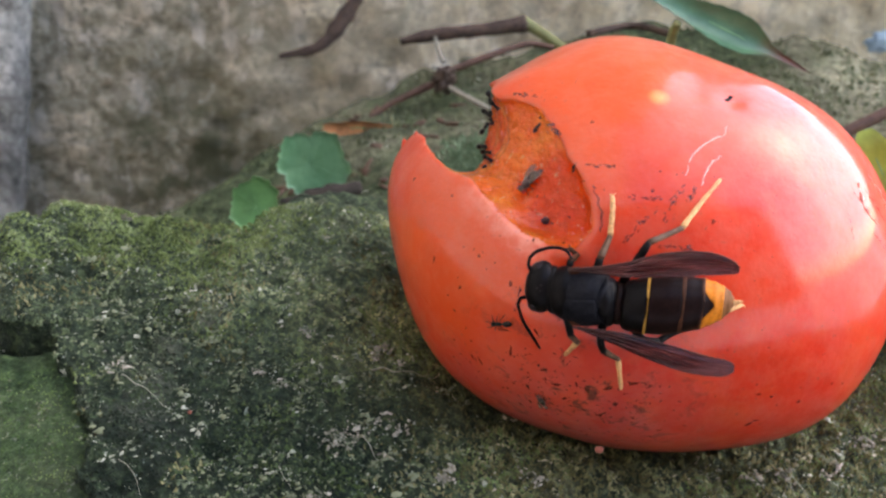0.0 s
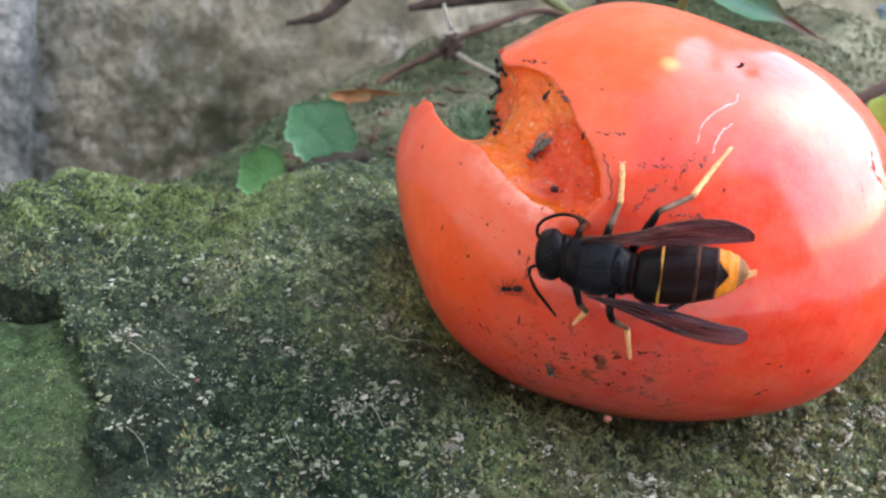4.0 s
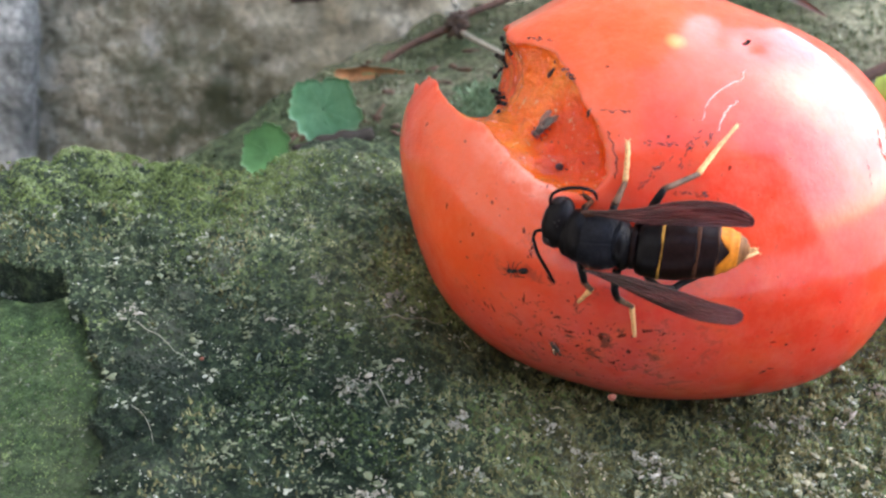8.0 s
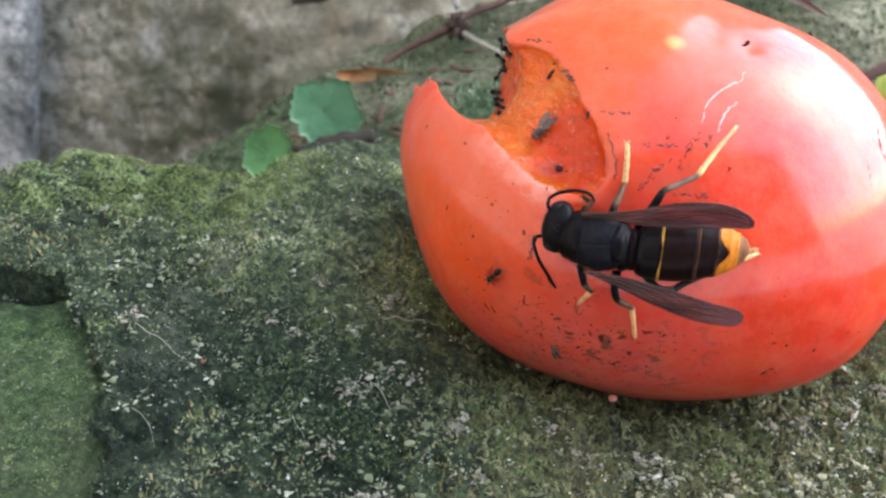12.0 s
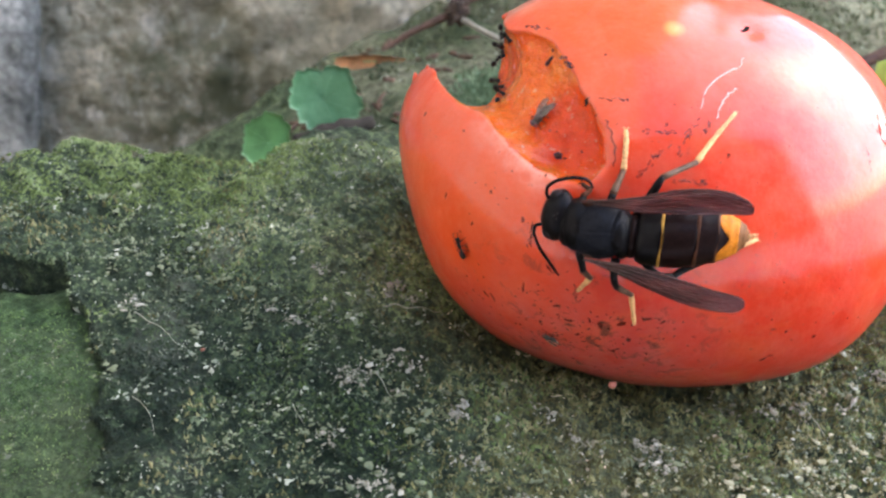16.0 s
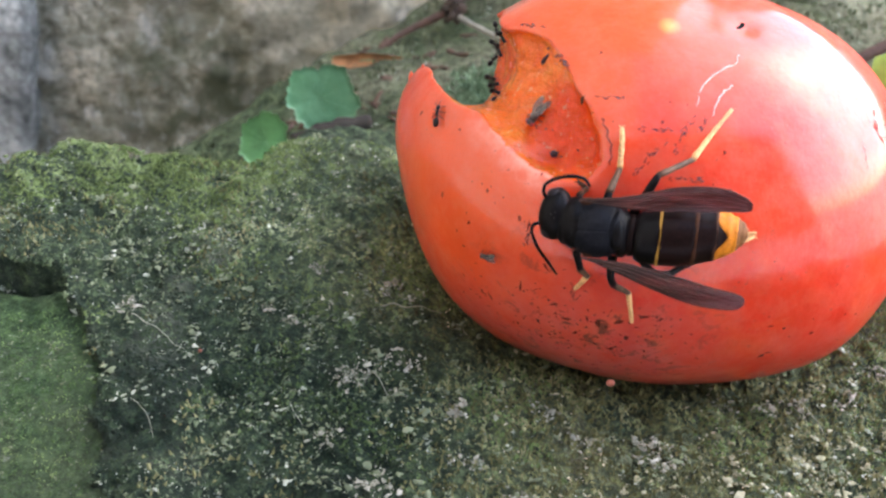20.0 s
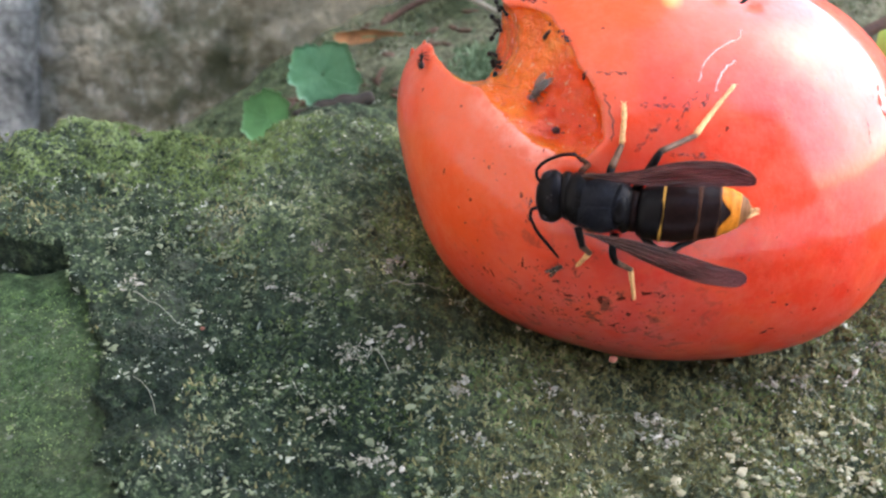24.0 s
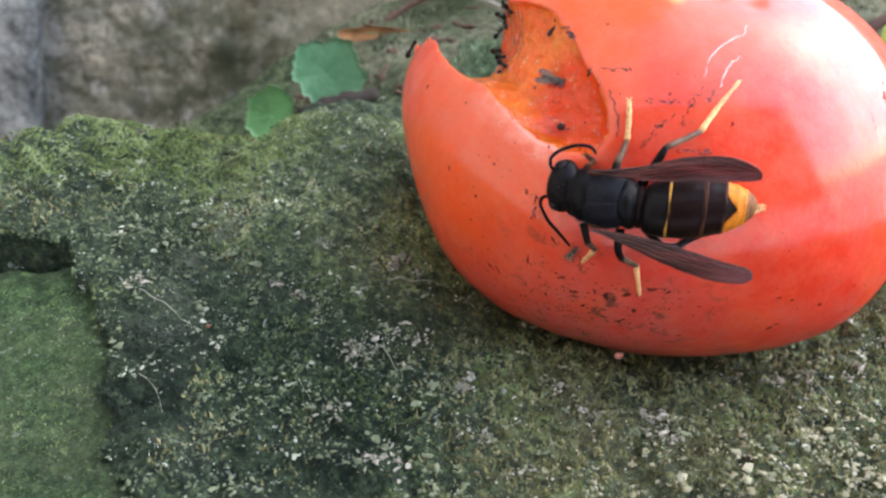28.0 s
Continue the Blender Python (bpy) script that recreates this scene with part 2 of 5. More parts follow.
def low_point(u, v):
    y = 45 + 74 * v
    x = -120 + (along(LEFT_EDGE, y) + 121.8) * u
    z = low_top(x, y) - 10 * step(115.6, 118, y + 0.6 * fbm(x / 6, y / 6, 1.0))
    return (x * MM, y * MM, z * MM)


tagged(mesh_of("lower_stone", *block(120, 90, low_point, -0.113), LOWSTONE), "lower ledge of stone with smooth bright green algae", "stone", kind="structure")


# ---- low stone and wall behind ----
RIDGE = [(-90, 160), (-60, 178), (-48, 187), (-24, 206), (-15, 214), (-3, 222), (13, 227), (40, 236), (70, 229), (90, 218), (120, 210)]


def back_top(x, y):
    return -7 + 9 * step(-62, 5, x) + 3 * step(5, 60, x) + 0.06 * (y - 190) + 2.2 * fbm(x / 22, y / 22, 9.0) + 0.6 * fbm(x / 5, y / 5, 3.0, 3)


def back_point(u, v):
    x, y = -120 + 260 * u, 146 + 108 * v
    edge = along(RIDGE, x) + 2.5 * fbm(x / 9, 0.5, 6.0, 3)
    z = back_top(x, y) - 70 * step(edge, edge + 22, y) - 14 * step(162, 150, y)
    return (x * MM, y * MM, z * MM)


tagged(mesh_of("rear_stone", *block(200, 90, back_point, -0.113), BACKROCK), "low grey-green stone with thin moss in front of the wall", "stone", kind="structure")


def wall_point(u, v):
    x, z = -420 + 840 * u, -110 + 180 * v
    y = 258 + 2.5 * fbm(x / 40, z / 40, 3.0) + 1.5 * fbm(x / 7, z / 7, 5.0, 4, 0.65)
    return (x * MM, y * MM, z * MM)


WALL_TOP = lambda u, v: ((-420 + 840 * u) * MM, (258 + 120 * v) * MM, (70 + 1.5 * fbm(u * 40, v * 6, 2.0)) * MM)
tagged(mesh_of("wall_coping", *block(120, 12, WALL_TOP, -0.113, ("front",)), WALL), "flat top of the low stone wall", "wall", kind="structure")
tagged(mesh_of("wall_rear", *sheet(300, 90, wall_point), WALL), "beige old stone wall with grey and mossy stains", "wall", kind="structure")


def pillar_point(u, v):
    a = u * 3
    z = -110 + 185 * v
    e = -92.8 + 0.219 * z
    x, y = (e - 80 * max(0, a - 1), 249) if a > 1 else (e, 266 - 17 * a)
    k = 0.9 * fbm(x / 8, z / 8, y / 8)
    return ((x + k) * MM, (y + k + 1.5 * math.exp(-((a - 1) * 3) ** 2)) * MM, z * MM)


tagged(mesh_of("wall_block", *sheet(60, 120, pillar_point), PILLAR), "pale grey rough stone block standing out of the wall", "stone", kind="structure")
# pale one bounces light from the left, dark one keeps front fill low
BLOCK_PALE = plain("block_pale", (0.50, 0.46, 0.40), 0.9, 60, 0.25)
BLOCK_DARK = plain("block_dark", (0.11, 0.10, 0.085), 0.9, 60, 0.4)


def solid_wall(name, low, high, material, label):
    """An added, unseen wall between two corners, in metres, its top edge slightly worn."""
    bm = bmesh.new()
    bmesh.ops.create_cube(bm, size=1)
    for v in bm.verts:
        v.co = Vector([a + (b - a) * (c + 0.5) for a, b, c in zip(low, high, v.co)])
    bmesh.ops.bevel(bm, geom=[e for e in bm.edges if all(v.co.z > low[2] + 0.1 for v in e.verts)], offset=0.01, segments=2, affect="EDGES")
    tagged(part(name, bm, material, smooth=False), label, "wall", kind="structure")


# unseen walls added to block the sky and shape the fruit's reflections
solid_wall("sky_block_left", (-0.80, -4.0, -0.115), (-0.56, 0.82, 5.9), BLOCK_PALE, "plain pale wall added out of view, blocks sky on the left")
solid_wall("sky_block_rear", (-0.80, 0.823, -0.115), (0.42, 1.06, 5.9), BLOCK_PALE, "plain pale wall added out of view, blocks sky behind the low wall")
solid_wall("sky_block_front", (-0.555, -1.24, -0.115), (1.82, -1.0, 1.58), BLOCK_DARK, "plain dark wall added out of view, blocks sky from the front")
# unseen ground, kept pale so it bounces light onto wall and fruit
BOUNCE_GROUND = plain("bounce_ground", (0.74, 0.74, 0.77), 0.9, 30, 0.12)
tagged(mesh_of("ground", *sheet(8, 8, lambda u, v: (-40 + 80 * u, -40 + 80 * v, -0.112)), BOUNCE_GROUND), "plain ground out of view, made pale to bounce light", "ground", kind="structure")


# ---- moss and lichen ----
def tinted(name, stops, rough=0.9, size=7, share=0.14):
    """A colour that differs from piece to piece of one mesh, and from patch to patch."""
    m = Mat(name, rough)
    g = m.t.nodes.new("ShaderNodeNewGeometry")
    each = m.calc("MULTIPLY", g.outputs["Random Per Island"], share)
    both = m.calc("ADD", m.calc("MULTIPLY", m.noise(size * 0.45, 5, 0.65, warp=0.5), 0.55), m.calc("MULTIPLY", m.noise(size * 2.2, 4, 0.6), 0.45))
    spot = m.calc("MULTIPLY", m.ramp(both, (0.40, 0.0), (0.60, 1.0)), 1 - share)
    m.set("Base Color", m.ramp(m.calc("ADD", each, spot), *stops))
    m.set("Specular IOR Level", 0.2)
    return m


def patched(m, place, size, soft, colour, much):
    """A patch that multiplies a surface's colour by another, with a broken outline."""
    old = m.b.inputs["Base Color"].links[0].from_socket
    edge = m.calc("MULTIPLY", m.near(place, size, soft), m.ramp(m.noise(6, 5, 0.7, warp=0.5), (0.34, 0.3), (0.52, 1.0)))
    m.set("Base Color", m.mix(m.calc("MULTIPLY", edge, much), old, colour, "MULTIPLY"))


MOSS_DARK = tinted("moss_dark", [(0.0, (0.017, 0.023, 0.014)), (0.35, (0.038, 0.052, 0.029)), (0.7, (0.09, 0.118, 0.058)), (1.0, (0.21, 0.235, 0.14))])
MOSS_LIGHT = tinted("moss_light", [(0.0, (0.06, 0.084, 0.028)), (0.5, (0.12, 0.16, 0.054)), (1.0, (0.20, 0.25, 0.105))])
patched(BACKROCK, (0.080, 0.2144, 0.0066), 0.004, 0.006, (2.0, 2.05, 2.1), 0.8)
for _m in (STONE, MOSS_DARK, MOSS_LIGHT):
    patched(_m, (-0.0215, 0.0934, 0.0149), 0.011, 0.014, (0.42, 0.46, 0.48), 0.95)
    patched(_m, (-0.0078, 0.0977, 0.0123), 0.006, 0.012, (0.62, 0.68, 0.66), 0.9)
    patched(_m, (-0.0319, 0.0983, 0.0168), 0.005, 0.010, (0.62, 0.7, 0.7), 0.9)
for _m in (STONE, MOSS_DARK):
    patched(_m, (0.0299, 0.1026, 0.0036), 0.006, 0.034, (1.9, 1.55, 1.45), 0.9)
    # olive moss beside the fruit, its colour also lightened against the fruit's shade
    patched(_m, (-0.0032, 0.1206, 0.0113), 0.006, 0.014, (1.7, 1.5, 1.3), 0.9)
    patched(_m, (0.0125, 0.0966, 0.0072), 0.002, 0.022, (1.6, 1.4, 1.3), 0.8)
    # pale grey-green growth, also lightened to offset shade left of the fruit
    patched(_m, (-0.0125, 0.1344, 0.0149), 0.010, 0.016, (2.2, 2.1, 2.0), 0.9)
LICHEN = tinted("lichen", [(0.0, (0.11, 0.13, 0.085)), (0.6, (0.25, 0.265, 0.20)), (1.0, (0.58, 0.58, 0.49))], share=0.8)
LICHEN_GREEN = tinted("lichen_green", [(0.0, (0.07, 0.084, 0.047)), (1.0, (0.22, 0.24, 0.15))], share=0.7)


def tufts(name, spots, length, width, material, label, seed):
    """Short pointed shoots at spots (x, y, z in mm), as one mesh."""
    rng = random.Random(seed)
    verts, faces = [], []
    for x, y, z in spots:
        h, w, a = length * rng.uniform(0.45, 1.2), width * rng.uniform(0.6, 1.3), rng.uniform(0, math.tau)
        lx, ly = rng.gauss(0, 0.45) * h, rng.gauss(0, 0.45) * h
        n = len(verts)
        for k in range(3):
            verts.append(((x + w * math.cos(a + k * 2.094)) * MM, (y + w * math.sin(a + k * 2.094)) * MM, (z - 0.1) * MM))
        verts.append(((x + lx) * MM, (y + ly) * MM, (z + h) * MM))
        faces += [(n, n + 1, n + 3), (n + 1, n + 2, n + 3), (n + 2, n, n + 3)]
    return tagged(mesh_of(name, verts, faces, material, smooth=False), label, "moss", kind="stuff")


def flakes(name, spots, size, material, label, seed):
    """Thin, uneven crusts lying on the stone, as one mesh."""
    rng = random.Random(seed)
    verts, faces = [], []
    for cx, cy, cz in spots:
        big = size * min(1.7, math.exp(rng.gauss(-0.2, 0.5)))
        for _ in range(rng.choice((1, 2, 3, 5))):
            x, y, z = cx + rng.gauss(0, 1.1) * big, cy + rng.gauss(0, 0.9) * big, cz + rng.uniform(-0.1, 0.25)
            r, a0 = big * rng.uniform(0.25, 0.9), rng.uniform(0, math.tau)
            tx, ty, sq = rng.gauss(0, 0.16), rng.gauss(0, 0.16), rng.uniform(0.4, 0.95)
            k = 9
            n = len(verts)
            for lift in (0.0, 0.07):
                for i in range(k):
                    rr = r * rng.uniform(0.3, 1.35) * (1 - 3 * lift)
                    px, py = rr * math.cos(a0 + i * math.tau / k), rr * math.sin(a0 + i * math.tau / k)
                    px, py = px * math.cos(a0) - sq * py * math.sin(a0), px * math.sin(a0) + sq * py * math.cos(a0)
                    verts.append(((x + px) * MM, (y + py) * MM, (z + 0.1 + lift + tx * px + ty * py + rng.uniform(-0.05, 0.05)) * MM))
            faces += [(n + i, n + (i + 1) % k, n + k + (i + 1) % k, n + k + i) for i in range(k)]
            faces.append(tuple(n + k + i for i in range(k)))
    return tagged(mesh_of(name, verts, faces, material), label, "lichen", kind="stuff")


def stone_spots(n, seed, keep):
    rng = random.Random(seed)
    out = []
    while len(out) < n:
        x, y = rng.uniform(-72, 78), rng.uniform(70, 150)
        yb = along(REAR_EDGE, x)
        if y > yb + 1.5 or off_left(x, y) > 0.2 or rng.random() > keep(x, y):
            continue
        out.append((x, y, stone_top(x, y) - 1.6 * step(yb - 7, yb, y)))
    return out


def bare(x, y):
    """Where lichen can grow: little on the thick moss at the rear edge, and little close before the fruit."""
    yb = along(REAR_EDGE, x)
    return (1 - 0.85 * step(yb - 15, yb - 7, y) * step(-18, -26, x)) * (1 - 0.75 * step(-8, 12, x) * step(97, 106, y) * step(52, 40, x))


def patch(x, y, size, shift, cut):
    return step(cut - 0.12, cut + 0.12, fbm(x / size, y / size, shift, 3))


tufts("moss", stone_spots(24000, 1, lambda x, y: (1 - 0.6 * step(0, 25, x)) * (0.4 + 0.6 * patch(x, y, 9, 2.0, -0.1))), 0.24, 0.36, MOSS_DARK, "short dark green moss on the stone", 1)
tufts("moss_cushion", stone_spots(21000, 2, lambda x, y: min(1, 1.3 * step(along(REAR_EDGE, x) - 19, along(REAR_EDGE, x) - 5, y) * (0.25 + patch(x, y, 18, 5.0, -0.05)) * (1 if x < -22 else 0.4) + 0.3 * patch(x, y, 13, 11.0, 0.25) + 0.25 * step(36, 60, x))), 0.28, 0.36, MOSS_LIGHT, "yellow-green moss along the edge of the stone", 2)
MOSS_OLIVE = tinted("moss_olive", [(0.0, (0.045, 0.046, 0.019)), (0.55, (0.145, 0.138, 0.06)), (1.0, (0.30, 0.28, 0.15))])
tufts("olive_moss", stone_spots(21000, 9, lambda x, y: step(-12, 14, x) * (0.45 + 0.3 * step(118, 100, y)) + step(-12, 14, x) * (0.15 + 0.65 * patch(x, y, 10, 21.0, 0.0)) + 0.3 * patch(x, y, 12, 23.0, 0.25)), 0.62, 0.26, MOSS_OLIVE, "olive brown moss round the fruit", 9)
flakes("lichen", stone_spots(850, 3, lambda x, y: bare(x, y) * min(1, 0.12 + 0.88 * patch(x, y, 8, 3.0, 0.12) + 0.5 * step(92, 80, y) * step(-8, 12, x) + 0.6 * step(30, 45, x))), 0.36, LICHEN, "pale grey crusts of lichen on the stone", 3)
LICHEN_LOBE = tinted("lichen_beige", [(0.0, (0.125, 0.12, 0.066)), (0.5, (0.24, 0.225, 0.14)), (1.0, (0.44, 0.41, 0.30))], size=4, share=0.6)
flakes("lichen_lobes", stone_spots(1400, 14, lambda x, y: bare(x, y) * step(2, 40, x) * step(118, 92, y) * (0.35 + 0.65 * patch(x, y, 5, 33.0, 0.0))), 0.55, LICHEN_LOBE, "beige-grey lobes of lichen before the fruit", 14)
flakes("lichen_grains", stone_spots(4800, 4, lambda x, y: bare(x, y) * (0.4 + 0.6 * patch(x, y, 10, 13.0, 0.0))), 0.11, LICHEN, "fine white lichen grains on the stone", 4)
flakes("lichen_green", stone_spots(2000, 5, lambda x, y: bare(x, y) * patch(x, y, 9, 17.0, 0.1)), 0.45, LICHEN_GREEN, "grey-green lichen lobes on the stone", 5)
ROSETTES = [(-19, 112), (-17, 121), (-22, 113), (-12, 102), (-10, 105), (-38, 111), (-7, 120), (10, 104), (1, 101), (48, 108), (42, 108), (33, 108), (38, 107), (-6, 108), (-14, 93), (2, 94), (15, 100), (24, 98), (53, 115), (22, 101), (-9, 88), (7, 90)]
_rng = random.Random(12)
_ros = []
for cx, cy in ROSETTES:
    s = _rng.uniform(0.7, 1.7)
    for _ in range(int(15 * s)):
        x, y = cx + _rng.gauss(0, 0.85 * s), cy + _rng.gauss(0, 0.5 * s)
        _ros.append((x, y, stone_top(x, y) + 0.15))
LICHEN_PINK = tinted("lichen_pinkish", [(0.0, (0.12, 0.115, 0.085)), (0.5, (0.25, 0.235, 0.185)), (1.0, (0.50, 0.46, 0.39))], size=2, share=0.6)
flakes("lichen_rosettes", _ros, 0.4, LICHEN_PINK, "ragged pale rosettes of lichen on the stone", 12)
_rng = random.Random(6)
_low = [(_rng.uniform(-75, -30), _rng.uniform(70, 113)) for _ in range(9000)]
MOSS_ALGAE = tinted("algae", [(0.0, (0.03, 0.058, 0.020)), (0.5, (0.085, 0.142, 0.048)), (1.0, (0.23, 0.31, 0.12))], size=5, share=0.25)
tufts("algae", [(x, y, low_top(x, y)) for x, y in _low if off_left(x, y) > 0.6], 0.2, 0.22, MOSS_ALGAE, "fine bright green algae on the lower stone", 6)
for _m in (LOWSTONE, MOSS_ALGAE):
    patched(_m, (-0.0382, 0.0845, 0.0168), 0.006, 0.013, (0.85, 0.76, 0.85), 0.9)
flakes("lichen_low", [(x, y, low_top(x, y)) for x, y in _low[:420] if off_left(x, y) > 0.8], 0.2, LICHEN_GREEN, "small grey-green lichen flecks on the lower stone", 15)
_rng = random.Random(7)
_back = [(_rng.uniform(-60, 100), _rng.uniform(155, 236)) for _ in range(12000)]
MOSS_BACK = tinted("moss_grey", [(0.0, (0.037, 0.05, 0.025)), (0.5, (0.085, 0.105, 0.052)), (1.0, (0.2, 0.21, 0.125))], size=14)
tufts("rear_moss", [(x, y, back_top(x, y)) for x, y in _back if y < along(RIDGE, x) and patch(x, y, 14, 4.0, -0.05) > 0.4], 0.9, 0.3, MOSS_BACK, "thin grey-green moss on the stone by the wall", 7)
_fresh = [(_rng.gauss(6.0, 3.2), _rng.gauss(183, 5.5)) for _ in range(1800)]
tufts("fresh_moss", [(x, y, back_top(x, y)) for x, y in _fresh], 1.4, 0.35, tinted("moss_fresh", [(0.0, (0.05, 0.085, 0.045)), (0.5, (0.11, 0.165, 0.09)), (1.0, (0.23, 0.31, 0.19))]), "fresh green moss behind the fruit", 8)

ROOT = plain("dry_root", (0.28, 0.27, 0.21), 0.8, 0.6)


def fibre(points, r, seed):
    pts = curve(points, 14)
    for p in pts:
        p.z = stone_top(p.x, p.y) + 0.35 + 0.25 * math.sin(p.x * 2 + seed)
    bm = tube([p * MM for p in pts], [0.48 * r * MM * (1 - 0.6 * k / 14) for k in range(15)], 6)
    tagged(part("root_fibre", bm, ROOT), "thin pale dry root fibre lying on the moss", "root", "root fibres")


for k, (pts, r) in enumerate([
    ([(-37.4, 109.1, 23.2), (-34.5, 107.6, 22.8), (-31.5, 105.1, 22.6)], 0.16),
    ([(-9.4, 104.7, 14.8), (-7.4, 101.9, 14.3), (-5.3, 100.8, 14.5)], 0.14),
    ([(-18.0, 97.4, 14.7), (-16.5, 95.1, 14.9)], 0.12),
    ([(-9.0, 116.9, 15.1), (-5.8, 116.6, 14.6), (-1.7, 118.8, 14.2)], 0.22),
    ([(41.6, 110.1, 8.5), (43.6, 104.1, 8.6), (44.6, 97.8, 8.2), (43.9, 92.3, 7.3)], 0.13),
    ([(41.0, 110.4, 9.1), (42.1, 107.4, 8.2), (41.7, 103.4, 7.5)], 0.1),
    ([(-35.2, 96.7, 20.8), (-32.9, 94.2, 20.7), (-31.8, 91.4, 20.2)], 0.1),
]):
    fibre(pts, r, k)

def blob(at, size, turn=(0, 0, 0), sub=3, rough=0.0, seed=0):
    """A slightly uneven ellipsoid, in mm."""
    bm = bmesh.new()
    bmesh.ops.create_icosphere(bm, subdivisions=sub, radius=1)
    m = pose(*at, *turn) @ Matrix.Diagonal((*size, 1))
    for v in bm.verts:
        v.co *= 1 + rough * fbm(v.co.x * 2 + seed, v.co.y * 2, v.co.z * 2, 2)
        v.co = m @ v.co * MM
    return bm


# ---- the fruit ----
FC = Vector((23.5, 126.4, 25.7))


def fruit_at(d):
    """The skin's distance from the fruit's middle towards d, in mm."""
    r = 1 / math.sqrt((d.x / 30) ** 2 + (d.y / 25.8) ** 2 + (d.z / 25.8) ** 2)
    for (x, y, z), much, wide in FRUIT_BUMPS:
        r += much * math.exp((d.x * x + d.y * y + d.z * z - 1) * wide)
    return r + 0.12 * fbm(d.x * 2.2, d.y * 2.2, d.z * 2.2, 2)


FRUIT_BUMPS = [(Vector(v).normalized(), m, w) for v, m, w in [
    ((-0.91, 0.18, 0.37), 2.94, 12),
    ((-1, -0.06, -0.04), -1.1, 12),
    ((-0.85, -0.33, -0.41), -0.15, 12),
    ((-0.41, -0.6, -0.69), -0.69, 12),
    ((0.3, -0.69, -0.66), 0.24, 12),
    ((0.7, -0.58, -0.41), 3.1, 12),
    ((0.92, -0.39, -0.11), 0.76, 12),
    ((0.95, -0.11, 0.29), -0.63, 12),
    ((0.79, 0.11, 0.6), -0.3, 12),
    ((0.47, 0.3, 0.83), -1.86, 12),
    ((0.06, 0.4, 0.91), -0.13, 12),
    ((-0.39, 0.41, 0.83), 0.4, 12),
    ((-0.7, 0.34, 0.63), -2.2, 12),
    ((0.1, -0.1, -1), -1.2, 8),
    ((-15.7, -0.8, 21.8), 0.7, 70),
    ((4.8, -5.6, 24.6), -0.7, 80),
    ((12.5, -1.3, 22.3), 0.35, 160),
    ((16.3, -4.4, 20.5), 0.3, 160),
    ((8.4, -6.9, 23.5), -0.3, 400),
    ((19.3, -12.0, 15.4), -0.35, 90),
    ((0.84, -0.20, 0.50), 1.3, 12),
    ((0.92, -0.37, 0.10), 1.3, 14),
]]


def on_fruit(v, lift=0.0):
    """A place on the skin towards v (from the fruit's middle)."""
    d = Vector(v).normalized()
    return d * (fruit_at(d) + lift)


def skin_frame(v, towards, lift=0.0):
    """A pose on the skin: z outwards, x towards another place."""
    p, q = on_fruit(v, lift), on_fruit(towards, lift)
    n = Vector((p.x / 900, p.y / 666, p.z / 666)).normalized()
    x = (q - p - n * (q - p).dot(n)).normalized()
    m = Matrix((x, n.cross(x), n)).transposed().to_4x4()
    return Matrix.Translation(p) @ m


SKIN = Mat("fruit_skin", 0.3)
SKIN.set("Subsurface Weight", 0.25).set("Subsurface Radius", (0.004, 0.0008, 0.0003)).set("Subsurface Scale", 1.0)
_red = SKIN.ramp(SKIN.noise(22, 3, 0.5), (0.3, (0.62, 0.024, 0.009)), (0.55, (0.67, 0.037, 0.010)), (0.75, (0.72, 0.06, 0.012)))
_red = SKIN.mix(SKIN.calc("MULTIPLY", SKIN.near(Vector((-23.8, -12.8, 9.3)) * MM, 0.006, 0.018), 0.8), _red, (0.70, 0.085, 0.012))
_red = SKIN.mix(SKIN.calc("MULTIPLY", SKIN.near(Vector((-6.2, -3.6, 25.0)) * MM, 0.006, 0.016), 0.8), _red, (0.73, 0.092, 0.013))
_red = SKIN.mix(SKIN.calc("MULTIPLY", SKIN.near(Vector((-0.1, -8.2, 24.4)) * MM, 0.0003, 0.0011), 0.85), _red, (0.92, 0.40, 0.11))
for _p, _a in (((-19.6, -12.6, 15.2), 0.45), ((-17.2, -15.3, 14.6), 0.75), ((-15.5, -17.1, 13.9), 0.8), ((-14.0, -18.4, 13.4), 0.85)):
    _red = SKIN.mix(SKIN.calc("MULTIPLY", SKIN.near(Vector(_p) * MM, 0.0010, 0.0024), SKIN.ramp(SKIN.noise(1.6, 4, 0.65), (0.35, 0.3 * _a), (0.6, _a))), _red, (0.85, 0.27, 0.20))
# mauve bloom and sky sheen at lower left, both painted into the colour
_sheen_bloom = SKIN.calc("MULTIPLY", SKIN.near(Vector((-9.0, -22.0, -10.0)) * MM, 0.007, 0.012), SKIN.ramp(SKIN.noise(5, 5, 0.7, warp=0.4), (0.35, 0.15), (0.65, 0.5)))
_red = SKIN.mix(_sheen_bloom, _red, (0.50, 0.115, 0.12))
_red = SKIN.mix(SKIN.ramp(SKIN.noise(6.5, 5, 0.6, warp=0.5), (0.5, 0.0), (0.64, 0.35)), _red, (0.72, 0.085, 0.012))
_bloom = SKIN.calc("MULTIPLY", SKIN.ramp(SKIN.noise(3.2, 5, 0.7), (0.42, 0.0), (0.7, 1.0)), 0.15)
_red = SKIN.mix(_bloom, _red, (0.75, 0.30, 0.24))
_dust = SKIN.calc("MULTIPLY", SKIN.near(Vector((-8.7, -23.9, -5.5)) * MM, 0.005, 0.013), SKIN.ramp(SKIN.noise(2.2, 5, 0.7, warp=0.6), (0.55, 0.0), (0.64, 0.85)))
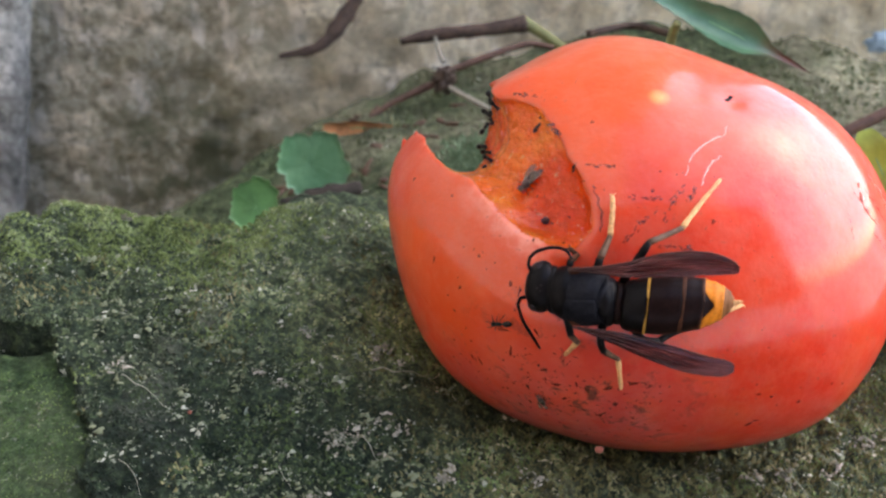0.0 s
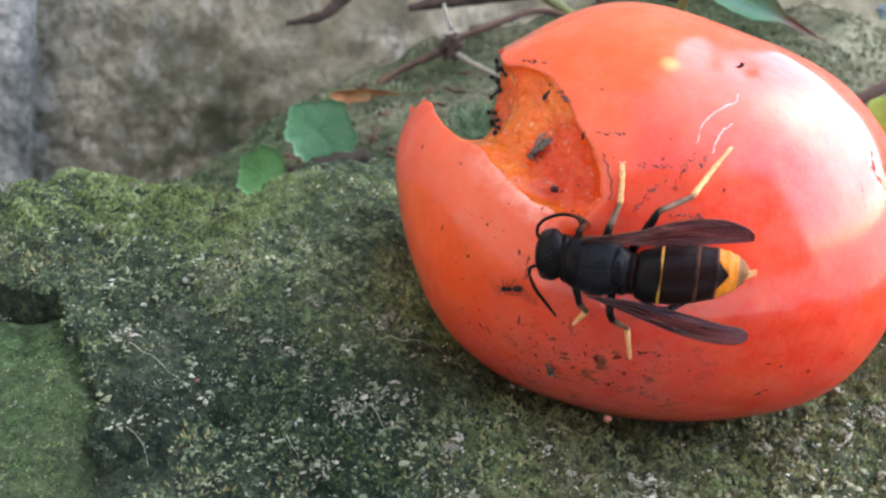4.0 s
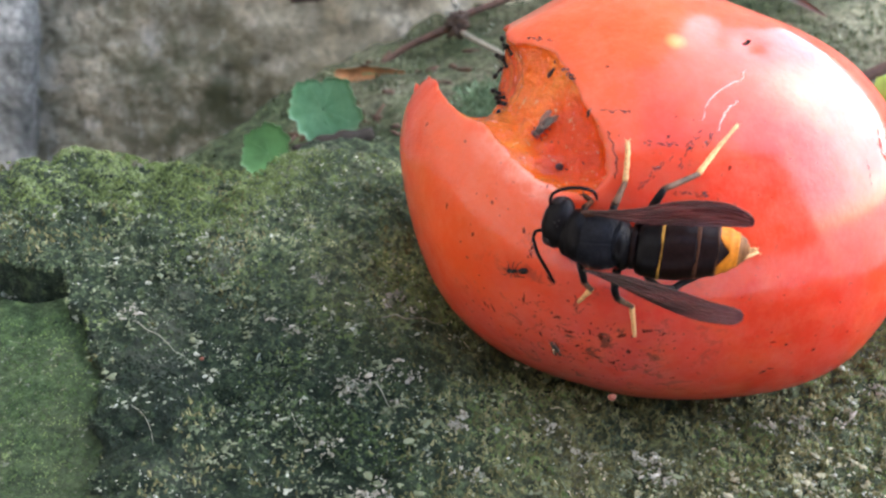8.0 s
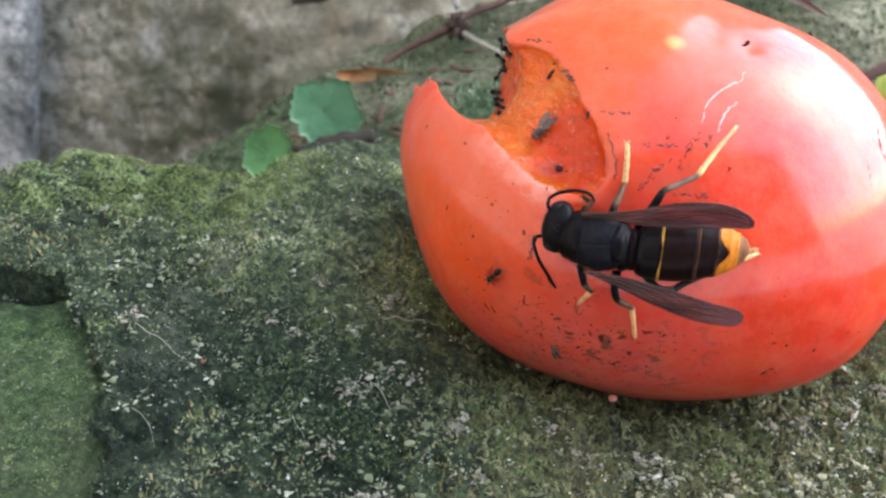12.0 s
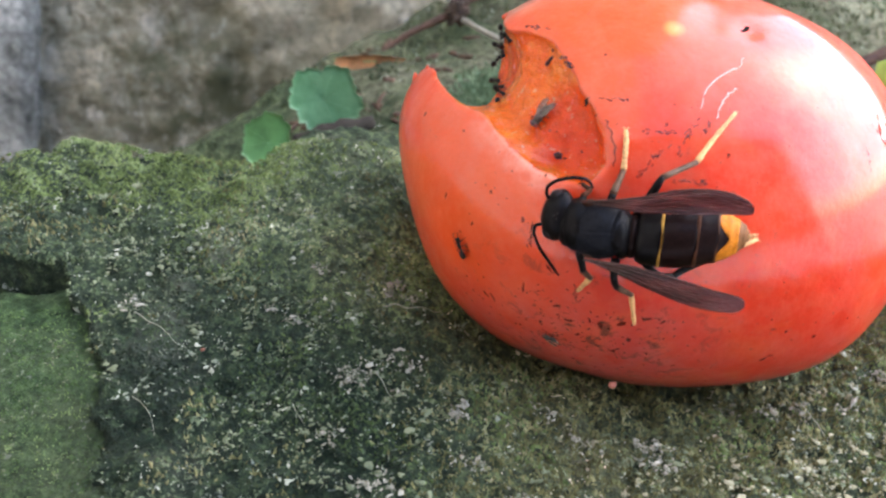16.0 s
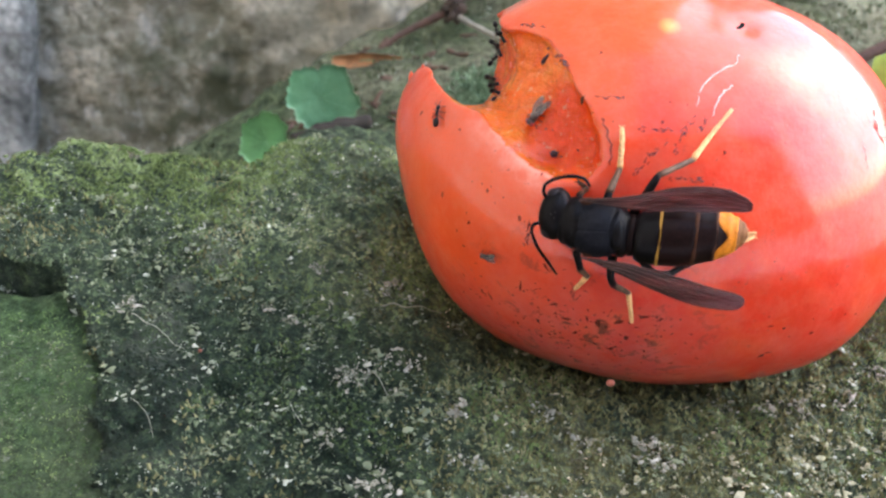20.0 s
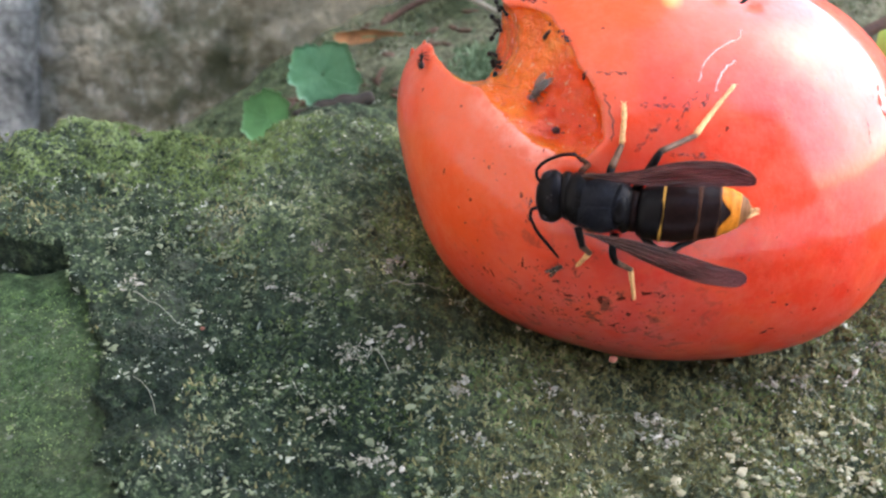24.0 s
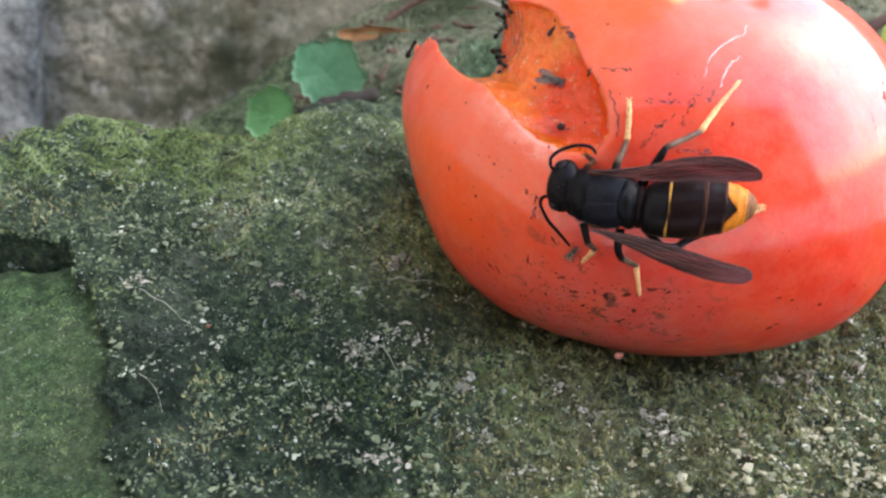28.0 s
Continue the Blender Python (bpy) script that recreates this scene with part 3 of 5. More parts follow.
_red = SKIN.mix(_dust, _red, (0.10, 0.03, 0.02))
_fine = SKIN.calc("MULTIPLY", SKIN.ramp(SKIN.noise(0.8, 3, 0.6, warp=0.5), (0.64, 0.0), (0.7, 0.6)), SKIN.ramp(SKIN.noise(9, 2), (0.45, 0.0), (0.6, 1.0)))
_red = SKIN.mix(_fine, _red, (0.30, 0.05, 0.03))
_red = SKIN.mix(SKIN.calc("MULTIPLY", SKIN.ramp(SKIN.stored("open"), (0.1, 0.0), (0.5, 1.0)), SKIN.ramp(SKIN.noise(1.2, 4, 0.65), (0.35, 0.1), (0.6, 0.75))), _red, (0.80, 0.15, 0.04))
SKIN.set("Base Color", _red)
SKIN.set("Roughness", SKIN.ramp(SKIN.noise(2.5, 5, 0.7), (0.3, 0.36), (0.7, 0.48)))
SKIN.set("Coat Weight", 0.85).set("Coat Roughness", SKIN.ramp(SKIN.noise(6, 5, 0.7), (0.35, 0.09), (0.7, 0.18))).set("Specular IOR Level", 0.15)
SKIN.bump(SKIN.noise(13.0, 2, 0.5), 0.0003)
SKIN.bump(SKIN.noise(4.5, 4, 0.55), 0.00026)
SKIN.bump(SKIN.noise(0.5, 3, 0.6), 0.00002)
FLESH = Mat("fruit_flesh", 0.12)
FLESH.set("Subsurface Weight", 0.5).set("Subsurface Radius", (0.006, 0.0015, 0.0004)).set("Subsurface Scale", 1.0)
_pulp = FLESH.ramp(FLESH.noise(5.5, 4, 0.6), (0.36, (0.86, 0.070, 0.004)), (0.5, (0.94, 0.13, 0.008)), (0.64, (0.97, 0.26, 0.04)))
_pulp = FLESH.mix(FLESH.calc("MULTIPLY", FLESH.near((-0.0152, -0.0084, 0.0148), 0.004, 0.008), 0.55), _pulp, (0.92, 0.22, 0.02))
_pulp = FLESH.mix(FLESH.calc("MULTIPLY", FLESH.near((-0.0090, -0.014, 0.0148), 0.0045, 0.003), 0.85), _pulp, (0.85, 0.055, 0.004))
_pulp = FLESH.mix(FLESH.ramp(FLESH.noise(1.1, 3, 0.6), (0.62, 0.0), (0.7, 0.55)), _pulp, (0.95, 0.5, 0.2))
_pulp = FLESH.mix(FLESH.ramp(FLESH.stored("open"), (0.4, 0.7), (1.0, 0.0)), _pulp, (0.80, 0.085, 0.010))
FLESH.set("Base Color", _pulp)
FLESH.set("Roughness", FLESH.ramp(FLESH.noise(1.6, 4), (0.35, 0.09), (0.7, 0.32)))
FLESH.set("Coat Weight", 0.5).set("Coat Roughness", 0.04)
FLESH.bump(FLESH.noise(3.0, 5, 0.65), 0.0022)
FLESH.bump(FLESH.noise(0.9, 4, 0.65), 0.0009)
FLESH.set("Specular IOR Level", 0.2)
DIRT = plain("dirt", (0.07, 0.024, 0.016), 0.95, 0.3, 0.4, Specular_IOR_Level=0.1, Alpha=0.72)
DARK_DIRT = plain("black_dirt", (0.012, 0.008, 0.008), 0.9, 0.3, 0.4, Specular_IOR_Level=0.1)
CRUST = plain("brown_crust", (0.05, 0.018, 0.010), 0.7, 0.3, 0.5, Specular_IOR_Level=0.2)
GREY_SCAR = plain("scar", (0.115, 0.07, 0.075), 0.9, 0.3, 0.4, Specular_IOR_Level=0.15, Alpha=0.6)
SHEEN_LINE = plain("sheen_line", (0.78, 0.30, 0.25), 0.7, 0.3, 0.3)
PALE = plain("pale_scratch", (0.84, 0.44, 0.36), 0.5, 0.4, 0.15)


def carve():
    """The eaten hollow, as a lumpy wedge that widens to the back."""
    rows = [((-9.2, -20.9, 14.8), 2.5), ((-11.3, -19.0, 16.1), 4.1), ((-14.3, -14.9, 17.9), 4.7), ((-16.7, -8.8, 19.6), 5.3), ((-19.7, -5.6, 18.7), 5.2), ((-20.5, -1.5, 16.9), 5.2), ((-20.8, 4.1, 14.5), 6.1), ((-23.7, 11.9, 10.1), 8.1), ((-26.7, 23.8, 1.8), 9.0)]
    mid = curve([p for p, _ in rows], 48)
    rad = [along([(k, r) for k, (_, r) in enumerate(rows)], i / 6) for i in range(49)]
    bm = tube(mid, rad, 40)
    for v in bm.verts:
        p = v.co.copy()
        for k in range(3):
            v.co[k] += 0.75 * fbm(p.x / 6 + 7 * k, p.y / 6, p.z / 6, 2) + 0.5 * fbm(p.x / 2.2 + 7 * k, p.y / 2.2, p.z / 2.2, 3)
    return bm


def speck(thing, v, towards, length, width, material, seed, name="speck"):
    """A flat crumb of dirt on the skin."""
    rng = random.Random(seed)
    bm = bmesh.new()
    k = 9
    ring = []
    for i in range(k):
        a = i * math.tau / k
        s = rng.uniform(0.4, 1.25)
        ring.append(bm.verts.new((length / 2 * math.cos(a) * s, width / 2 * math.sin(a) * s, -0.015)))
    topv = bm.verts.new((rng.uniform(-0.1, 0.1) * length, 0, 0.03 + 0.03 * min(width, 0.6)))
    for i in range(k):
        bm.faces.new((ring[i], ring[(i + 1) % k], topv))
    bm.faces.new(ring[::-1])
    m = skin_frame(v, towards)
    for w in bm.verts:
        high = w.co.z
        d = (m @ Vector((w.co.x, w.co.y, 0))).normalized()
        w.co = d * (fruit_at(d) + high) * MM
    part(name, bm, material, thing, "dark dirt speck")


# thin lines on the skin: scratches, torn edges, creases and painted sheen
def scratch(thing, points, r, material, label):
    pts = [on_fruit(p, 0.02) for p in curve(points, 12)]
    for k, p in enumerate(pts):
        p += Vector((0.12 * math.sin(k * 2.1), 0.0, 0.12 * math.cos(k * 1.7)))
    part("scratch", tube([p * MM for p in pts], [r * MM * (0.5 + 0.5 * math.sin(math.pi * (k + 0.5) / 13)) for k in range(13)], 6), material, thing, label)


def fruit():
    thing = new("persimmon")
    thing.location = FC * MM
    bm = bmesh.new()
    bmesh.ops.create_icosphere(bm, subdivisions=7, radius=1)
    for v in bm.verts:
        d = v.co.normalized()
        v.co = d * fruit_at(d)
    body = part("skin", bm, [SKIN, FLESH], thing, "glossy orange-red skin with a ragged open bite")
    bite = part("bite", carve(), [SKIN, FLESH])
    mod = bite.modifiers.new("even", "REMESH")
    mod.mode, mod.voxel_size = "VOXEL", 0.3
    mod = body.modifiers.new("bite", "BOOLEAN")
    mod.object, mod.operation, mod.solver = bite, "DIFFERENCE", "EXACT"
    mod = body.modifiers.new("even", "REMESH")
    mod.mode, mod.voxel_size = "VOXEL", 0.27
    mod = body.modifiers.new("worn", "SMOOTH")
    mod.factor, mod.iterations = 0.5, 13
    bpy.context.view_layer.update()
    whole = bpy.data.meshes.new_from_object(body.evaluated_get(bpy.context.evaluated_depsgraph_get()))
    body.modifiers.clear()
    bpy.data.objects.remove(bite)
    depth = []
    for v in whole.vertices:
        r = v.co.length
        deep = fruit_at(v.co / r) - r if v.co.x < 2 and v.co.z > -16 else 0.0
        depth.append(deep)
        if deep > 0.1:
            p = v.co.copy()
            fill = 0.62 * math.exp(-(p - Vector((-9.5, -8.0, 20.0))).length_squared / 75)
            lump = 0.28 * fbm(p.x / 1.6, p.y / 1.6, p.z / 1.6, 3) * min(1.0, deep)
            v.co *= (r + deep * fill + lump) / r
    for name, mat in (("skin", SKIN), ("flesh", FLESH)):
        b2 = bmesh.new()
        b2.from_mesh(whole)
        layer = b2.verts.layers.float.new("open")
        b2.verts.ensure_lookup_table()
        for v in b2.verts:
            v[layer] = depth[v.index]
        inner = lambda f: sum(v[layer] for v in f.verts) / len(f.verts) > 0.5 + 0.35 * fbm(*(f.calc_center_median() / 1.3), 3)
        bmesh.ops.delete(b2, geom=[f for f in b2.faces if inner(f) != (name == "flesh")], context="FACES")
        b2.transform(Matrix.Scale(MM, 4))
        me = bpy.data.meshes.new(name)
        b2.to_mesh(me)
        b2.free()
        me.polygons.foreach_set("use_smooth", [True] * len(me.polygons))
        me.polygons.foreach_set("material_index", [0] * len(me.polygons))
        me.materials.clear()
        me.materials.append(mat.m)
        if name == "skin":
            body.data = me
        else:
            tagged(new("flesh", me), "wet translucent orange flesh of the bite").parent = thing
    for low, mid, tip, r in (((-26.6, 0.2, 12.2), (-26.9, 1.6, 13.2), (-26.7, 2.8, 14.3), 0.9), ((-27.8, 1.8, 11.0), (-28.2, 3.6, 11.8), (-28.3, 4.6, 12.3), 0.7)):
        pts = [Vector(q) for q in (low, mid, tip)]
        part("shard", tube([q * MM for q in curve(pts, 8)], [r * MM * w for w in (0.9, 1, 0.97, 0.9, 0.8, 0.65, 0.48, 0.3, 0.08)], 12, True, 0.25, (-0.72, -0.22, 0.65)), SKIN, thing, "pointed torn tip of skin")
    for at, size in (((11.1, 110.9, 38.9), (0.5, 0.42, 0.4)), ((10.5, 118.9, 46.0), (0.3, 0.3, 0.85)), ((10.9, 119.6, 46.9), (0.22, 0.22, 0.3))):
        part("speck", blob(Vector(at) - FC, size, (20, 30, 25), 2, 0.3), CRUST, thing, "dark bit stuck in the flesh")
    marks = [
        ((-14.2, -4.2, 22.7), (-12.9, -5.2, 22.8), 2.2, 0.5, GREY_SCAR), ((-11.4, -10.2, 21.4), (-10.6, -11.2, 21.0), 1.4, 0.4, GREY_SCAR),
        ((8.0, -6.5, 23.7), (8.8, -5.7, 23.6), 1.6, 1.2, DARK_DIRT), ((-7.0, -15.2, 19.9), (-5.3, -15.7, 19.9), 1.9, 0.5, GREY_SCAR), ((-2.5, -18.4, 17.9), (-1.1, -18.6, 17.9), 2.2, 0.5, GREY_SCAR),
        ((0.5, -18.8, 17.6), (1.3, -17.8, 18.6), 3.0, 0.5, GREY_SCAR), ((-3.2, -20.4, 15.6), (-2.0, -19.6, 16.6), 3.2, 0.7, GREY_SCAR), ((4.6, -19.9, 15.9), (5.0, -19.4, 16.5), 1.0, 0.6, DIRT),
        ((-1.7, -18.0, 18.5), (-1.1, -18.0, 18.5), 0.6, 0.5, DIRT), ((-7.5, -10.6, 22.6), (-7.1, -10.7, 22.6), 0.6, 0.5, DIRT), ((-9.7, -14.8, 19.4), (-9.5, -14.2, 19.9), 0.9, 0.5, DIRT),
        ((-26.9, -4.9, 12.1), (-26.5, -4.9, 12.7), 0.9, 0.4, DIRT), ((-19.6, -17.0, 9.6), (-19.1, -17.3, 9.8), 0.6, 0.5, DIRT), ((-22.5, -10.9, 13.5), (-22.1, -11.1, 13.8), 0.6, 0.4, DIRT),
        ((-16.2, -20.1, 8.1), (-16.2, -19.8, 8.8), 1.2, 0.4, DIRT), ((-16.1, -21.7, -0.1), (-16.1, -21.7, 1.4), 2.0, 0.4, DIRT), ((11.0, -23.7, -8.7), (11.8, -23.7, -8.1), 1.4, 0.5, DARK_DIRT), ((11.7, -23.7, -8.2), (12.5, -23.5, -8.4), 0.9, 0.25, DARK_DIRT),
        ((12.8, -24.0, -4.4), (13.3, -23.9, -4.6), 0.6, 0.5, DARK_DIRT), ((11.2, -24.4, -3.8), (11.7, -24.3, -3.9), 0.8, 0.4, DIRT), ((16.2, -22.9, -6.0), (16.8, -22.7, -6.0), 0.6, 0.4, DIRT),
        ((-5.5, -25.3, -2.1), (-4.2, -25.5, -1.7), 1.6, 0.7, DIRT), ((-3.1, -25.6, -1.1), (-2.4, -25.7, -0.9), 1.5, 0.8, DIRT), ((-1.2, -25.7, -1.5), (-0.7, -25.7, -1.3), 0.7, 0.6, DIRT),
        ((-14.1, -22.2, -4.5), (-13.6, -22.2, -5.4), 1.2, 0.3, DARK_DIRT), ((-6.1, -24.2, -7.0), (-5.5, -24.3, -6.9), 1.0, 0.6, DIRT), ((-4.5, -25.1, -4.6), (-4.4, -24.9, -5.6), 1.0, 0.7, DIRT),
        ((-7.7, -24.7, -2.8), (-7.7, -24.9, -1.5), 1.6, 0.7, DIRT), ((-2.4, -24.7, -6.9), (-2.2, -25.0, -5.8), 1.0, 0.5, DIRT), ((-11.0, -23.7, -2.9), (-9.5, -24.3, -2.6), 1.8, 0.5, DIRT),
        ((-12.6, -23.3, -1.2), (-11.7, -23.7, -0.5), 1.4, 0.4, DIRT), ((-10.0, -23.7, -4.9), (-9.2, -24.3, -3.2), 1.5, 0.5, DIRT), ((-8.9, -24.5, -2.3), (-8.2, -24.4, -3.9), 1.3, 0.4, DIRT),
        ((-19.3, -19.3, -3.3), (-18.9, -19.4, -4.2), 1.4, 0.35, DIRT), ((-20.2, -18.6, -3.2), (-20.0, -18.6, -3.9), 0.9, 0.35, DIRT), ((-24.5, -13.2, 6.5), (-24.4, -13.1, 7.2), 1.0, 0.3, DIRT),
        ((-21.6, -17.0, 5.3), (-21.3, -17.2, 5.8), 0.6, 0.4, DIRT), ((-13.4, -22.8, 3.5), (-12.9, -23.1, 2.9), 1.3, 0.4, DIRT), ((-15.4, -21.1, 6.8), (-15.6, -21.4, 5.1), 1.8, 0.35, GREY_SCAR),
        ((2.4, -18.2, 18.1), (2.9, -17.5, 18.7), 1.2, 0.6, GREY_SCAR), ((1.7, -21.8, 13.8), (2.6, -21.7, 13.7), 1.0, 0.7, GREY_SCAR), ((-0.3, -21.6, 14.0), (0.6, -21.7, 13.9), 1.0, 0.6, GREY_SCAR),
    ]
    rng = random.Random(11)
    for k, (v, w, a, b, m) in enumerate(marks):
        if m is GREY_SCAR:
            run = (Vector(w) - Vector(v)).normalized()
            for i in range(int(6 + 5 * a)):
                p = Vector(v) + run * rng.uniform(-0.75, 0.75) * a + Vector((rng.gauss(0, 0.16), 0, rng.gauss(0, 0.16)))
                speck(thing, p, p + run + Vector((rng.gauss(0, 0.3), 0, rng.gauss(0, 0.3))), rng.uniform(0.35, 0.9), rng.uniform(0.15, 0.4), m, 600 + 40 * k + i)
        else:
            speck(thing, v, w, 1.1 * a, 1.15 * b, m, k)
    for k in range(150):
        a = Vector((-9.0, -24.0, -5.0)) + Vector((rng.gauss(0, 6.5), rng.gauss(0, 1), rng.gauss(0, 3.6)))
        speck(thing, a, a + Vector((rng.gauss(0, 1), 0, rng.gauss(0, 1))), rng.uniform(0.25, 0.8), rng.uniform(0.15, 0.4), (DIRT, GREY_SCAR, CRUST)[k % 3], 1500 + k)
    for k in range(110):
        a = Vector((rng.uniform(-30, 26), -20, rng.uniform(-18, 26)))
        speck(thing, a, a + Vector((rng.gauss(0, 1), 0, rng.gauss(0, 1))), rng.uniform(0.2, 0.5), rng.uniform(0.12, 0.3), DIRT, 200 + k)
    scratch(thing, [(1.8, -16.8, 19.5), (2.7, -14.9, 20.9), (4.7, -13.2, 21.7), (6.2, -12.4, 21.9), (6.9, -11.2, 22.4)], 0.09, PALE, "pale dried scratch")
    scratch(thing, [(3.4, -17.5, 18.7), (4.1, -16.1, 19.8), (4.9, -15.2, 20.4), (5.8, -14.6, 20.6)], 0.10, PALE, "pale dried scratch")
    scratch(thing, [(-7.8, -16.8, 18.3), (-7.3, -17.9, 17.4), (-6.9, -19.3, 16.0), (-7.1, -20.2, 14.8)], 0.1, GREY_SCAR, "brown torn edge of skin")
    # white sheen at the right edge, drawn as two pale lines
    scratch(thing, [(21.6, -10.1, 14.3), (22.0, -12.0, 12.5), (23.5, -12.0, 10.3)], 0.1, SHEEN_LINE, "pale sheen line painted on the skin")
    scratch(thing, [(23.1, -7.8, 13.8), (25.0, -8.3, 10.9), (25.6, -9.5, 9.0)], 0.1, SHEEN_LINE, "pale sheen line painted on the skin")
    for a, b in (((21.3, -11.8, 14.5), (24.4, -12.1, 10.6)), ((22.6, -10.4, 13.6), (25.4, -10.9, 10.0)), ((23.4, -13.6, 10.4), (25.2, -13.2, 8.0)), ((20.2, -14.2, 13.2), (20.9, -15.8, 10.9))):
        m = (Vector(a) + Vector(b)) / 2 + Vector((0.25, -0.2, 0.2))
        scratch(thing, [a, m, b], 0.05, GREY_SCAR, "fine dark crease in the skin")
    return tagged(thing, "ripe orange-red persimmon with an eaten hollow, lying on the mossy stone", "fruit")


fruit()

# ---- the hornet, in mm: x to its head, y to its left, z to its back ----
BLACK = plain("hornet_black", (0.004, 0.0028, 0.003), 0.45, 0.3, 0.5, Specular_IOR_Level=0.06, Coat_Weight=0.08, Coat_Roughness=0.16)
BLACK.bump(BLACK.noise(0.3, 3, 0.7), 0.00003)
VELVET = plain("hornet_velvet", (0.006, 0.006, 0.009), 0.55, 0.25, 0.7, Specular_IOR_Level=0.08, Coat_Weight=0.1, Coat_Roughness=0.2)
VELVET.bump(VELVET.noise(0.35, 4, 0.75), 0.00016)
BROWN = plain("hornet_brown", (0.06, 0.022, 0.011), 0.5, 0.4, 0.4, Specular_IOR_Level=0.1)
ORANGE = plain("hornet_orange", (0.50, 0.150, 0.010), 0.5, 0.5, 0.35, Specular_IOR_Level=0.12)
DARKBROWN = plain("hornet_dark_brown", (0.009, 0.0035, 0.003), 0.45, 0.4, 0.5, Specular_IOR_Level=0.05, Coat_Weight=0.06, Coat_Roughness=0.15)
TAILTIP = plain("hornet_tail", (0.15, 0.06, 0.022), 0.5, 0.5, 0.4, Specular_IOR_Level=0.1)
YELLOW = plain("hornet_yellow", (0.42, 0.21, 0.035), 0.5, 0.4, 0.3, Specular_IOR_Level=0.15)
TARSUS = plain("tarsus_yellow", (0.68, 0.37, 0.16), 0.65, 0.35, 0.35, Specular_IOR_Level=0.25)
GREYLEG = plain("leg_grey", (0.085, 0.045, 0.027), 0.6, 0.7, 0.6, Specular_IOR_Level=0.2)
WING = Mat("wing_film", 0.24)
WING.set("Specular IOR Level", 0.1).set("Coat Weight", 0.1).set("Coat Roughness", 0.12).set("Alpha", 0.84)
WING.set("Base Color", WING.ramp(WING.noise(1.1, 5, 0.65, stretch=(0.16, 1, 1)), (0.36, (0.010, 0.003, 0.004)), (0.52, (0.055, 0.009, 0.010)), (0.66, (0.21, 0.06, 0.055)))).set("Transmission Weight", 0.2)
_film = WING.b.inputs["Base Color"].links[0].from_socket
# paler outer third: thin film plus a lavender reflection painted into the colour
WING.set("Base Color", WING.mix(WING.calc("MULTIPLY", WING.ramp(WING.calc("MULTIPLY", WING.axis(0), -60.0), (0.62, 0.0), (0.8, 0.6)), WING.ramp(WING.noise(1.6, 4, 0.6, stretch=(0.3, 1, 1)), (0.45, 0.1), (0.6, 1.0))), _film, (0.20, 0.085, 0.095)))
WING.bump(WING.noise(0.7, 3, stretch=(0.25, 1, 1)), 0.0001)
VEIN = plain("wing_vein", (0.05, 0.014, 0.01), 0.35, 0.4, 0.3)
EYE = plain("eye_brown", (0.012, 0.007, 0.008), 0.45, 0.4, 0.3, Specular_IOR_Level=0.2)
RED = plain("face_red", (0.35, 0.10, 0.05), 0.4, 0.4, 0.3)
GREYHAIR = plain("collar_blue", (0.010, 0.009, 0.012), 0.5, 0.2, 0.4, Specular_IOR_Level=0.1)


def limb(name, points, radii, material, parent, label="", sides=9):
    n = 4 * (len(points) - 1)
    pts = curve(points, n)
    rad = [along([(i, r) for i, r in enumerate(radii)], k / 4) * MM * (1.22 if name == "tarsus" and k % 2 else 1.0) for k in range(n + 1)]
    return part(name, tube([p * MM for p in pts], rad, sides), material, parent, label)


def wing(root, front, back, tip, parent, z0, z1, label):
    """A folded wing between its front and back edge (points x, y from root to tip)."""
    n = 26
    a = curve([(*root, 0), *[(x, y, 0) for x, y in front], (tip[0], tip[1] - 0.3, 0)], n)
    b = curve([(*root, 0), *[(x, y, 0) for x, y in back], (tip[0], tip[1] + 0.3, 0)], n)
    verts, faces = [], []
    m = 8
    for side in (1, -1):
        for i in range(n + 1):
            for j in range(m + 1):
                p = a[i].lerp(b[i], j / m)
                f = i / n
                z = z0 + (z1 - z0) * f + 0.32 * math.sin(math.pi * j / m) * math.sin(math.pi * min(1, f * 1.1)) + 0.17 * math.sin(j * 2.4 + i * 0.15) * math.sin(math.pi * j / m) + 0.07 * fbm(i * 0.35, j * 0.6, root[1], 2) + side * 0.03
                verts.append(((p.x - root[0]) * MM, (p.y - root[1]) * MM, z * MM))
    w = m + 1
    for s in (0, (n + 1) * w):
        for i in range(n):
            for j in range(m):
                q = (s + i * w + j, s + i * w + j + 1, s + (i + 1) * w + j + 1, s + (i + 1) * w + j)
                faces.append(q if s else q[::-1])
    film = mesh_of("wing", verts, faces, WING, parent, label)
    film.location = (root[0] * MM, root[1] * MM, 0)
    for j, r in ((0, 0.12), (2, 0.05), (4, 0.06), (6, 0.045)):
        pts = [Vector(verts[i * w + j]) + Vector((0, 0, 0.04 * MM)) for i in range(0, n - (2 if j else 0), 2)]
        part("vein", tube(pts, [r * MM * (1 - 0.6 * k / len(pts)) for k in range(len(pts))], 6), VEIN, film)
    return film


def leg(parent, points, radii, split, mats=(BLACK, GREYLEG, TARSUS)):
    """A leg of femur, tibia and tarsus; split: the joints' places among the points."""
    hip = new("leg")
    hip.parent = parent
    cuts = [0, *split, len(points) - 1]
    for name, mat, s, e in zip(("femur", "tibia", "tarsus"), mats, cuts, cuts[1:]):
        if e > s:
            limb(name, points[s : e + 1], radii[s : e + 1], mat, hip)
    end, before = Vector(points[-1]), Vector(points[-2])
    d = (end - before).normalized()
    s = d.cross(Vector((0, 0, 1))).normalized()
    for k in (1, -1):
        limb("claw", [end - d * 0.1, end + d * 0.2 + s * 0.16 * k, end + d * 0.32 + s * 0.34 * k], [0.1, 0.07, 0.03], mats[2], hip, sides=6)
    return hip


